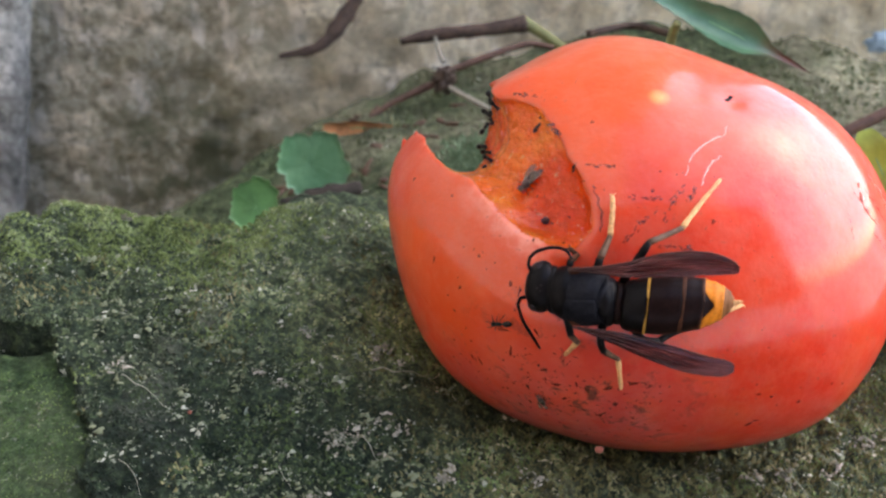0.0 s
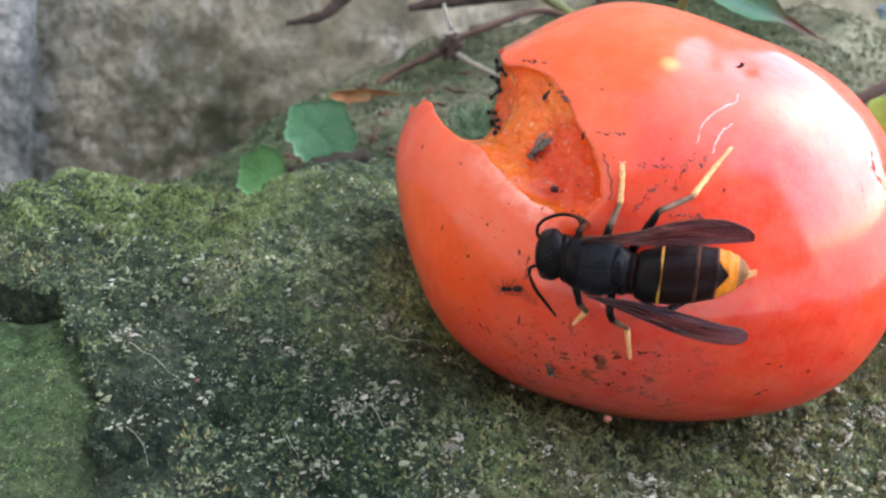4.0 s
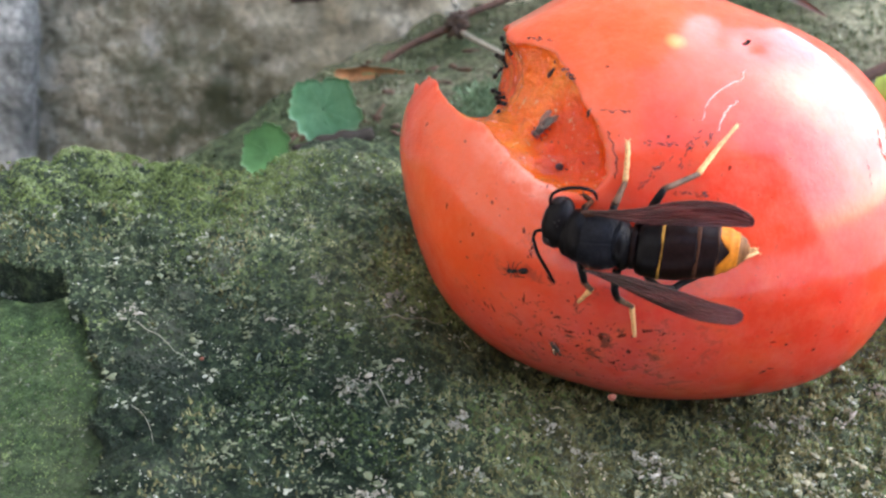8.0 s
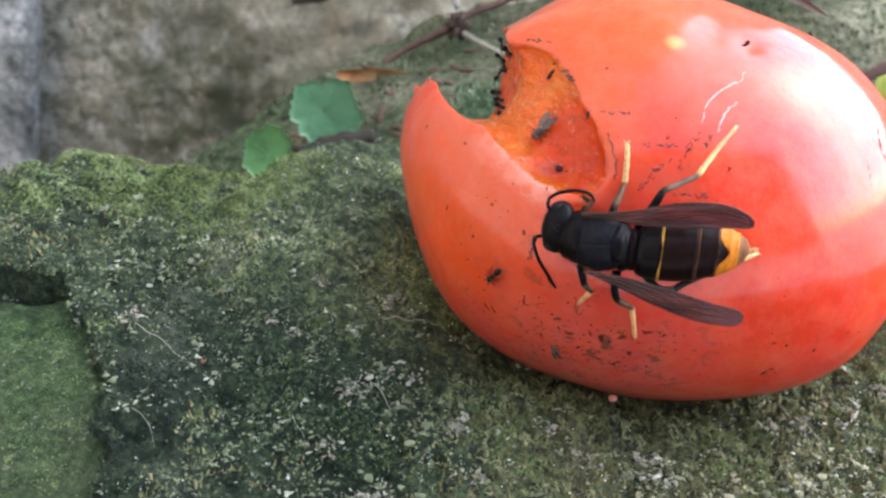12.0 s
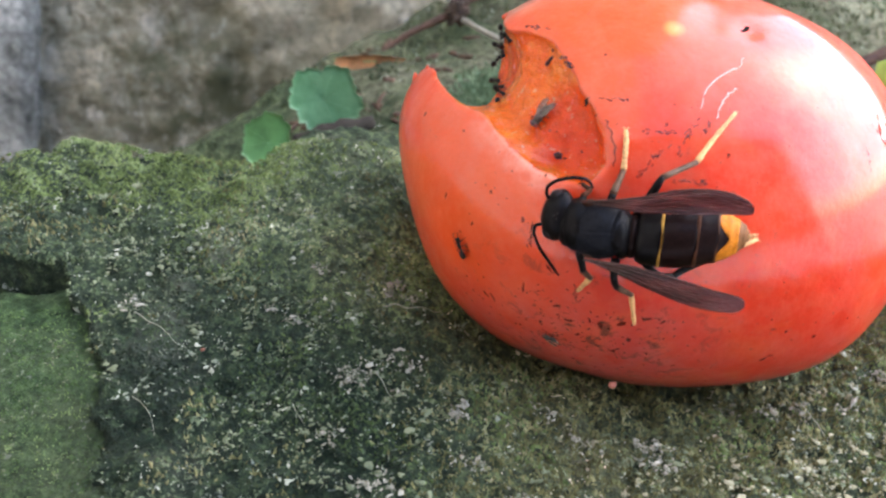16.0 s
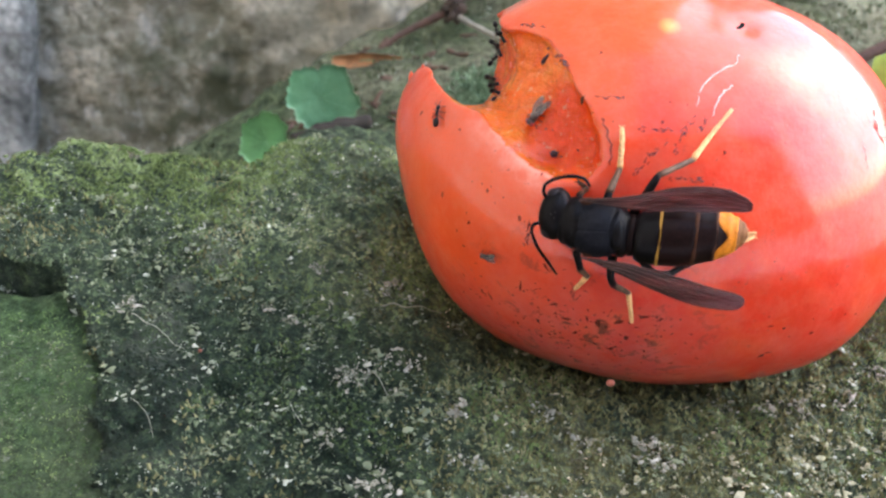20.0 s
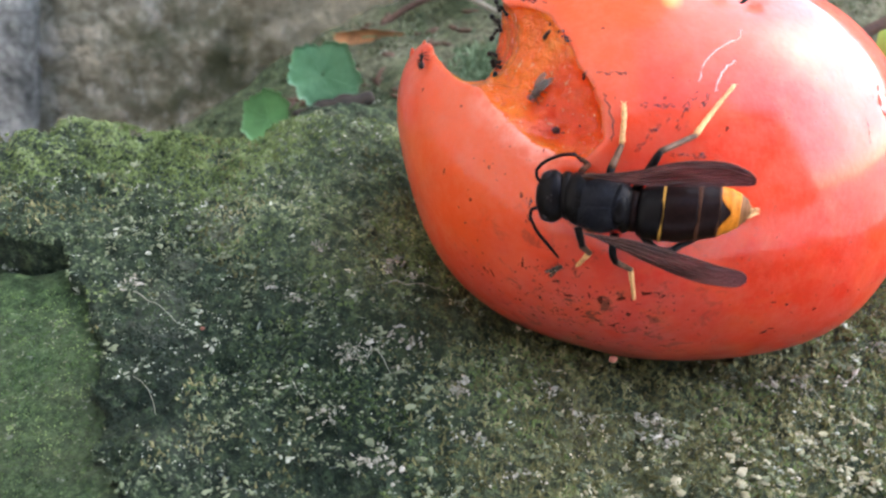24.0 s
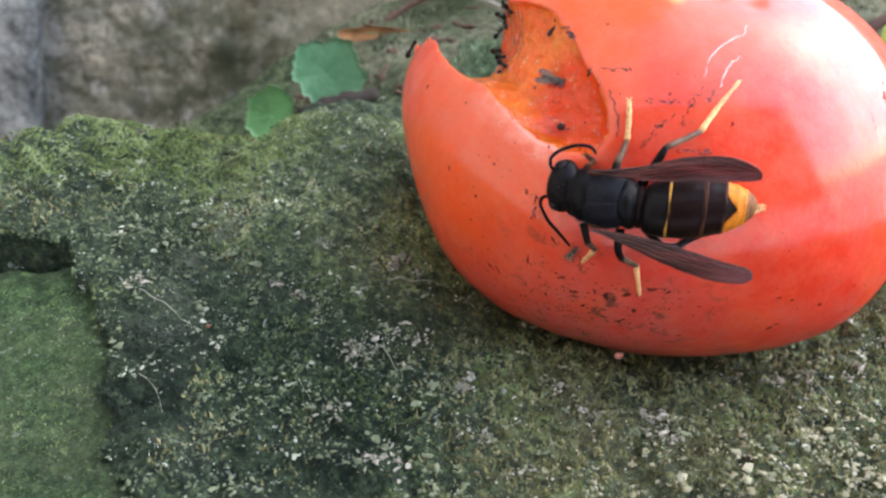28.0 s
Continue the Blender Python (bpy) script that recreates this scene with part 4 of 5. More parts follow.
HORNET = pose(0.01383, 0.09968, 0.03626, -62.11, 0.30, 167.90)


def hornet():
    thing = new("hornet")
    thing.matrix_basis = HORNET
    # thorax
    bm = blob((-0.95, -0.62, 0.0), (3.4, 3.0, 2.6), (0, 0, 6), 6, 0.03)
    for v in bm.verts:
        x, y, z = v.co / MM
        y += 0.62 - 0.1 * (x + 0.95)
        cut = 0.35 * math.exp(-((y / 0.1) ** 2)) + math.exp(-(((x + 2.35 + 0.1 * y * y) / 0.14) ** 2))
        if z > 0.6:
            v.co *= 1 - 0.10 * cut * step(0.6, 1.6, z)
    body = part("thorax", bm, VELVET, thing)
    part("collar", blob((1.25, -0.78, -0.1), (1.9, 2.75, 2.3), (0, 0, 6), 4, 0.03, 2), BLACK, body)
    part("pronotum", blob((2.45, -0.92, -0.35), (1.15, 2.5, 1.9), (0, 0, 6), 4, 0.03, 4), BLACK, body)
    part("scutellum", blob((-2.9, -0.45, 1.25), (0.95, 1.7, 1.0), (0, 0, 6), 3, 0.02, 3), BLACK, body)
    part("tegula", blob((0.35, -3.15, 0.9), (0.75, 0.5, 0.45), (0, 0, 10), 2), BROWN, body)
    part("tegula", blob((-0.2, 1.85, 0.9), (0.75, 0.5, 0.45), (0, 0, -10), 2), BROWN, body)
    part("propodeum", blob((-3.35, -0.35, -0.25), (1.15, 2.5, 2.15), (0, 0, 3), 4, 0.02), BLACK, body)
    part("waist", blob((-4.3, -0.25, -0.35), (1.0, 2.2, 1.9), (0, 0, 0), 3), DARKBROWN, thing)
    rng = random.Random(21)
    verts, faces = [], []
    for _ in range(900):
        a, c = rng.uniform(0, math.tau), rng.uniform(0.05, 1.0)
        s = math.sqrt(1 - c * c)
        n = Vector((s * math.cos(a), s * math.sin(a), c))
        p = Vector((-0.7 + 3.7 * n.x, -0.66 + 2.95 * n.y, 2.55 * n.z))
        t = n.cross(Vector((rng.gauss(0, 1), rng.gauss(0, 1), rng.gauss(0, 1)))).normalized()
        q = p + n * rng.uniform(0.25, 0.6) + t * 0.2
        k = len(verts)
        verts += [(p + t * 0.03) * MM, (p - t * 0.03) * MM, (p + n.cross(t) * 0.03) * MM, q * MM]
        faces += [(k, k + 1, k + 3), (k + 1, k + 2, k + 3), (k + 2, k, k + 3)]
    mesh_of("hair", verts, faces, GREYHAIR, body, "fine short hairs")
    # abdomen
    tail = new("abdomen")
    tail.parent = thing
    mid = lambda x: -0.2 + (x + 4.7) * 0.13
    zz = lambda x: -0.1 - 0.012 * (x + 4.7) ** 2
    prof = [(-4.55, 1.7), (-4.8, 2.35), (-5.4, 2.68), (-7.0, 2.92), (-9.0, 3.02), (-10.7, 2.86), (-12.2, 2.62), (-13.4, 2.2), (-14.4, 1.75), (-15.1, 1.25), (-15.6, 0.5)]

    def ring(name, x0, x1, mat, grow=0.0, label="", dip=0.0):
        """A ring of the abdomen; dip: how far its front edge runs back in the middle of the back."""
        wide = lambda x: along([(-a, r) for a, r in prof], -x)
        sides, n = 48, 10
        bm = bmesh.new()
        rows = []
        for k in range(n + 1):
            row = []
            for q in range(sides):
                a = q * math.tau / sides
                f = x0 - dip * math.exp(-(((a - math.pi / 2) / 0.42) ** 2))
                x = f + (x1 - f) * k / n
                r = wide(x) + grow * (1 - 0.3 * abs(k - n / 2) / (n / 2))
                row.append(bm.verts.new(Vector((x, mid(x) + r * math.cos(a), zz(x) + 0.85 * r * math.sin(a))) * MM))
            rows.append(row)
        for p, q in zip(rows, rows[1:]):
            for k in range(sides):
                bm.faces.new((p[k], p[(k + 1) % sides], q[(k + 1) % sides], q[k]))
        bm.faces.new(rows[0][::-1])
        bm.faces.new(rows[-1])
        bmesh.ops.recalc_face_normals(bm, faces=bm.faces)
        part(name, bm, mat, tail, label)

    ring("segment", -4.55, -7.1, BLACK, 0.0)
    ring("band", -6.95, -7.2, YELLOW, 0.13, "thin yellow band", 0.3)
    ring("segment", -7.15, -10.55, DARKBROWN, 0.06)
    ring("band", -10.35, -10.75, BROWN, 0.12, "brown band", 0.3)
    ring("segment", -10.6, -12.6, DARKBROWN, 0.05)
    ring("band", -12.3, -12.6, BROWN, 0.11, "thin dull brown band", 0.35)
    ring("segment", -12.45, -14.3, DARKBROWN, 0.0)
    ring("segment", -12.45, -14.55, ORANGE, 0.09, "broad orange-yellow segment", 1.25)
    ring("tip", -14.3, -15.6, TAILTIP, 0.0, "pointed brown tip")
    for k in range(14):
        a = 0.5 * k
        limb("bristle", [(-15.3, mid(-15.3) + 0.35 * math.cos(a), zz(-15.3) + 0.4 * math.sin(a)), (-16.1 - 0.03 * k, mid(-16) + 0.3 * math.cos(a * 1.7), zz(-16) + 0.5 * math.sin(a * 1.3))], [0.07, 0.04], TARSUS, tail, sides=5)
    # head
    head = part("head", blob((0, 0, 0), (1.7, 2.7, 1.9), (0, 0, 0), 4, 0.03, 5), BLACK, thing)
    head.location = Vector((3.7, -1.05, -0.35)) * MM
    part("compound_eye", blob((0.45, -1.95, 0.1), (0.85, 0.65, 1.1), (0, 0, 25), 3), EYE, head)
    part("compound_eye", blob((0.45, 1.95, 0.1), (0.85, 0.65, 1.1), (0, 0, -25), 3), EYE, head)
    part("face", blob((0.65, 0, -0.8), (0.7, 1.5, 1.2), (0, 0, 0), 3), RED, head)
    part("nape", blob((-0.75, -0.3, 0.75), (0.75, 2.0, 0.85), (0, 0, 8), 3), GREYHAIR, head)
    for x, y in ((0.25, 0.0), (-0.1, 0.28), (-0.1, -0.28)):
        part("ocellus", blob((x, y - 0.1, 1.82), (0.14, 0.14, 0.12), (0, 0, 0), 2), EYE, head)
    for k in (1, -1):
        limb("mandible", [(0.8, 0.8 * k, -1.4), (1.3, 0.7 * k, -2.0), (1.4, 0.2 * k, -2.5)], [0.35, 0.25, 0.1], BROWN, head)
    up = new("antenna")
    up.parent, up.location = head, Vector((1.0, -1.3, 0.5)) * MM
    limb("scape", [(0, 0, 0), (0.35, -0.75, 0.5), (0.25, -1.55, 0.7)], [0.2, 0.19, 0.17], BLACK, up)
    limb("flagellum", [(0.25, -1.5, 0.7), (-0.6, -2.2, 0.8), (-2.2, -2.75, 0.6), (-3.6, -2.65, 0.1), (-4.1, -1.9, -0.4)], [0.17, 0.19, 0.19, 0.18, 0.12], BLACK, up)
    low = new("antenna")
    low.parent, low.location = head, Vector((1.3, 1.2, 0.2)) * MM
    limb("scape", [(0, 0, 0), (0.7, 0.2, 0.3), (0.9, 1.0, 0.1)], [0.2, 0.19, 0.17], BLACK, low)
    limb("flagellum", [(0.9, 0.95, 0.1), (0.3, 2.6, -0.6), (-0.6, 4.2, -2.0), (-1.5, 5.8, -3.4)], [0.16, 0.19, 0.19, 0.13], BLACK, low)
    # wings
    upper = wing((1.06, -3.35), [(-3.92, -4.48), (-8.18, -6.07), (-12.21, -6.70), (-14.59, -6.25)], [(-4.06, -3.19), (-8.99, -3.80), (-12.48, -4.38), (-14.88, -4.78)], (-15.56, -5.36), thing, 1.5, 2.2, "dark reddish-brown folded wing")
    lower = wing((0.02, 2.49), [(-4.65, 2.48), (-9.21, 3.05), (-13.17, 3.68), (-15.57, 3.94)], [(-3.63, 3.54), (-7.72, 4.80), (-11.74, 5.66), (-15.16, 5.60)], (-16.31, 4.64), thing, 1.0, 1.0, "dark reddish-brown folded wing")
    # legs
    legs = [
        leg(thing, [(-1.2, -2.6, -1.2), (-1.60, -4.55, -1.00), (-2.24, -6.68, -4.10), (-2.18, -9.19, -4.51), (-1.99, -10.75, -4.89)], [0.5, 0.42, 0.3, 0.26, 0.22], (1, 2)),
        leg(thing, [(-4.0, -2.2, -1.0), (-5.70, -5.63, 0.50), (-6.29, -6.84, 0.40), (-9.43, -8.33, -3.80), (-11.05, -10.95, -6.00), (-12.82, -13.54, -7.55)], [0.5, 0.45, 0.34, 0.3, 0.24, 0.2], (2, 3)),
        leg(thing, [(-2.6, 1.9, -1.0), (-2.59, 3.93, -0.80), (-2.94, 5.10, -2.00), (-4.44, 6.30, -5.00), (-5.02, 10.06, -8.05)], [0.5, 0.42, 0.36, 0.28, 0.2], (2, 3)),
        leg(thing, [(-5.2, 1.6, -1.3), (-6.75, 3.20, -1.40), (-8.37, 3.49, -2.60), (-9.70, 2.60, -3.60), (-12.99, 0.91, -5.00), (-16.54, -0.70, -7.23)], [0.5, 0.42, 0.4, 0.36, 0.28, 0.2], (2, 4), (BLACK, BLACK, TARSUS)),
        leg(thing, [(1.2, 1.8, -1.4), (0.56, 3.80, -1.50), (-0.09, 4.78, -3.50), (1.26, 6.80, -6.30)], [0.45, 0.36, 0.28, 0.2], (1, 2), (BLACK, GREYLEG, TARSUS)),
        leg(thing, [(1.6, -2.4, -1.4), (1.38, -3.92, -1.50), (0.92, -4.30, -4.06), (1.83, -4.90, -4.17)], [0.45, 0.36, 0.28, 0.2], (1, 2), (BLACK, BROWN, BROWN)),
    ]
    tagged(thing, "black hornet with yellow band and orange tail, eating the fruit", "hornet")
    return thing, head, up, low, upper, lower, tail, legs


# ---- ants and flies ----
ANT_BLACK = plain("ant_black", (0.010, 0.007, 0.006), 0.45, 0.2, 0.4, Specular_IOR_Level=0.2)
ANT_LEG = plain("ant_leg", (0.02, 0.012, 0.008), 0.5, 0.2, 0.4, Specular_IOR_Level=0.2)


def ant(label, size=1.0, stout=1.0):
    """A small ant, x to its head, its body over the origin, 2.5 mm long at size 1."""
    thing = new("ant")
    b = lambda at, r, turn=(0, 0, 0): blob(Vector(at) * size, Vector((r[0], r[1] * stout, r[2] * stout)) * size, turn, 2)
    part("head", b((0.95, 0, 0.05), (0.34, 0.30, 0.24), (0, 10, 0)), ANT_BLACK, thing)
    part("thorax", b((0.3, 0, 0.1), (0.42, 0.2, 0.2)), ANT_BLACK, thing)
    part("waist", b((-0.2, 0, 0.05), (0.14, 0.1, 0.14)), ANT_BLACK, thing)
    part("gaster", b((-0.8, 0, 0.08), (0.58, 0.36, 0.33), (0, -5, 0)), ANT_BLACK, thing)
    for k in (1, -1):
        limb("antenna", [Vector(p) * size for p in ((1.15, 0.1 * k, 0.15), (1.45, 0.38 * k, 0.2), (1.85, 0.3 * k, 0.0))], [0.05 * size, 0.04 * size, 0.03 * size], ANT_LEG, thing, sides=5)
        for x, d in ((0.55, 0.5), (0.3, 0.0), (0.1, -0.6)):
            limb("leg", [Vector(p) * size for p in ((x, 0.1 * k, 0.0), (x + 0.4 * d, 0.5 * k, 0.25), (x + 1.1 * d, 0.95 * k, -0.38))], [0.06 * size, 0.05 * size, 0.03 * size], ANT_LEG, thing, sides=5)
    return tagged(thing, label, "ant", "ants on the fruit")


FLY_BROWN = plain("fly_brown", (0.05, 0.03, 0.02), 0.5, 0.3, 0.4)
FLY_WING = Mat("fly_wing", 0.6)
FLY_WING.set("Base Color", (0.18, 0.13, 0.10, 1)).set("Specular IOR Level", 0.3).set("Alpha", 0.55)
FLY_EYE = plain("fly_eye", (0.25, 0.03, 0.02), 0.3, 0.2, 0.2)


def fly(label, size):
    """A small fly, x to its head; size: its length in mm."""
    thing = new("fly")
    s = size / 2.6
    b = lambda at, r: blob(Vector(at) * s, Vector(r) * s, (0, 0, 0), 2)
    part("head", b((0.95, 0, 0.2), (0.3, 0.4, 0.34)), FLY_BROWN, thing)
    part("thorax", b((0.35, 0, 0.25), (0.5, 0.42, 0.42)), FLY_BROWN, thing)
    part("abdomen", b((-0.6, 0, 0.1), (0.75, 0.42, 0.36)), FLY_BROWN, thing)
    for k in (1, -1):
        part("eye", b((1.02, 0.26 * k, 0.25), (0.2, 0.2, 0.26)), FLY_EYE, thing)
        verts = [(0.35, 0.2 * k, 0.6), (-0.4, 0.62 * k, 0.62), (-1.3, 0.75 * k, 0.5), (-1.75, 0.5 * k, 0.42), (-1.5, 0.15 * k, 0.48), (-0.5, 0.02 * k, 0.62)]
        n = len(verts)
        faces = [tuple(range(n)), tuple(range(2 * n - 1, n - 1, -1))] + [(i, (i + 1) % n, n + (i + 1) % n, n + i) for i in range(n)]
        mesh_of("wing", [Vector(v) * s * MM for v in verts] + [(Vector(v) * s + Vector((0, 0, -0.03))) * MM for v in verts], faces, FLY_WING, thing, "grey see-through wing", smooth=False)
        for x, d in ((0.6, 0.5), (0.3, 0.0), (0.1, -0.6)):
            limb("leg", [Vector(p) * s for p in ((x, 0.2 * k, 0.0), (x + 0.4 * d, 0.45 * k, 0.2), (x + 0.8 * d, 0.72 * k, -0.35))], [0.06 * s, 0.05 * s, 0.04 * s], ANT_LEG, thing, sides=5)
    return tagged(thing, label, "fly")


# ---- leaves and twigs ----
LEAF = Mat("leaf_green", 0.42)
LEAF.set("Base Color", LEAF.ramp(LEAF.noise(4, 4), (0.3, (0.085, 0.215, 0.10)), (0.7, (0.15, 0.31, 0.165))))
LEAF_FRESH = plain("leaf_fresh", (0.11, 0.25, 0.085), 0.5, 4, 0.3)
LEAF.bump(LEAF.noise(2.5, 3), 0.0003)
LEAF_DARK = Mat("leaf_dark", 0.35)
LEAF_DARK.set("Base Color", LEAF_DARK.mix(LEAF_DARK.near((0.0, 0.013, 0.0), 0.0035, 0.005), LEAF_DARK.ramp(LEAF_DARK.noise(4, 4), (0.3, (0.045, 0.125, 0.065)), (0.7, (0.09, 0.205, 0.115))), (0.11, 0.05, 0.035)))
LEAF_LIME = plain("leaf_lime", (0.28, 0.36, 0.05), 0.45, 4, 0.3)
LEAF_VEIN = plain("leaf_vein", (0.15, 0.33, 0.14), 0.5, 2, 0.2)
BARK = plain("bark", (0.058, 0.036, 0.026), 0.85, 1.2, 0.6)
BARK.bump(BARK.noise(0.8, 4, 0.7, stretch=(1, 1, 1)), 0.0004)
STEM_RED = plain("stem_red", (0.088, 0.046, 0.032), 0.7, 1.5, 0.4)
STEM_PALE = plain("stem_pale", (0.22, 0.20, 0.16), 0.7, 1.5, 0.3)
STEM_GREEN = plain("stem_green", (0.17, 0.18, 0.065), 0.6, 1.5, 0.3)
# bark with the shade under the leaf put into its colour
SHADED_BARK = plain("shaded_bark", (0.022, 0.016, 0.011), 0.9, 1.2, 0.6)
DRY = plain("dry_leaf", (0.42, 0.19, 0.08), 0.75, 2.5, 0.5)


def round_leaf(at, turn, length, size, lobes, notch, label, seed, material=LEAF):
    """A lobed round leaf with a notch at its stalk; the stalk is towards -y."""
    thing = new("leaf")
    thing.matrix_basis = pose(*(Vector(at) * MM), *turn)
    rng = random.Random(seed)
    ph = rng.uniform(0, 6)
    n, rings = 72, 7

    def rim_at(a):
        r = 0.86 + (0.2 if lobes < 6 else 0.1) * abs(math.cos(a * lobes / 2 + ph)) ** 1.4 + 0.06 * math.sin(2 * a + ph) + 0.035 * math.sin(23 * a) + 0.03 * math.sin(13 * a + ph)
        return size * r * (1 - notch * math.exp(-((a - math.pi) / 0.35) ** 2))

    verts, faces = [], []
    for side in (0.0, -0.18):
        for j in range(rings + 1):
            for i in range(n):
                a = i * math.tau / n
                r = rim_at(a) * j / rings
                z = 0.09 * r * r / size - 0.03 * size * 0.2 * math.cos(a * lobes + ph) * (j / rings) ** 2 + 0.3 * math.sin(a * 2 + ph) * (j / rings) ** 2 + side
                verts.append((r * math.sin(a) * MM, r * math.cos(a) * MM, z * MM))
    half = (rings + 1) * n
    for s in (0, half):
        for j in range(rings):
            for i in range(n):
                q = (s + j * n + i, s + j * n + (i + 1) % n, s + (j + 1) * n + (i + 1) % n, s + (j + 1) * n + i)
                faces.append(q[::-1] if s == 0 else q)
    faces += [(half - n + i, half - n + (i + 1) % n, 2 * half - n + (i + 1) % n, 2 * half - n + i) for i in range(n)]
    blade = mesh_of("blade", verts, faces, material, thing)
    for k in range(5):
        a = -1.6 + 0.8 * k
        pts = [Vector((rim_at(a) * f * math.sin(a), rim_at(a) * f * math.cos(a), 0.02 + 0.09 * (rim_at(a) * f) ** 2 / size)) * MM for f in (0.0, 0.3, 0.6, 0.9)]
        part("vein", tube(pts, [0.07 * MM, 0.06 * MM, 0.05 * MM, 0.03 * MM], 5), material, blade)
    limb("stalk", [(0, 0, -0.3), (0.4, -0.5 * size, -1.6), (1.0, -0.9 * size, -4.0)], [0.35, 0.35, 0.3], STEM_RED, thing)
    return tagged(thing, label, "leaf")


def long_leaf(at, turn, length, width, roll, material, label, withered=0.0):
    """A long leaf rolled along its midrib, which runs along y."""
    thing = new("leaf")
    thing.matrix_basis = pose(*(Vector(at) * MM), *turn)
    n, m = 24, 10
    verts, faces = [], []
    for side in (0.0, -0.2):
        for i in range(n + 1):
            f = i / n
            w = width * (math.sin(math.pi * min(1, f * 0.93 + 0.07)) ** 0.7) * (1 - 0.55 * f)
            w *= 1 + withered * (0.55 * step(0.2, 0.6, f) * (1 - step(0.6, 0.76, f)) - 0.45 * step(0.66, 0.8, f) + 0.05 * math.sin(i * 2.7))
            for j in range(m + 1):
                s = (j / m - 0.5) * 2
                ang = s * roll * (0.6 + 0.6 * f)
                x = w * math.sin(ang) / max(roll, 0.1)
                z = w * (1 - math.cos(ang)) / max(roll, 0.1) + 0.4 * math.sin(f * 9 + s) * (1 - f) - 2.2 * f * f + side
                verts.append((x * MM, (f - 0.5) * length * MM, z * MM))
    w_ = m + 1
    half = (n + 1) * w_
    for s in (0, half):
        for i in range(n):
            for j in range(m):
                q = (s + i * w_ + j, s + i * w_ + j + 1, s + (i + 1) * w_ + j + 1, s + (i + 1) * w_ + j)
                faces.append(q if s == 0 else q[::-1])
    blade = mesh_of("blade", verts, faces, material, thing)
    part("midrib", tube([Vector((0, (k / 8 - 0.5) * length, -0.25 - 2.2 * (k / 8) ** 2)) * MM for k in range(9)], [(0.3 - 0.03 * k) * MM for k in range(9)], 6), LEAF_VEIN, blade)
    return tagged(thing, label, "leaf")


def twig(name, points, radii, material, label, bumps=0.0):
    pts = curve(points, 6 * (len(points) - 1))
    rad = [along([(i, r) for i, r in enumerate(radii)], k / 6) * MM * (1 + bumps * math.sin(k * 1.9)) for k in range(len(pts))]
    return tagged(part(name, tube([p * MM for p in pts], rad, 10), material), label, "twig", "twigs behind the fruit")


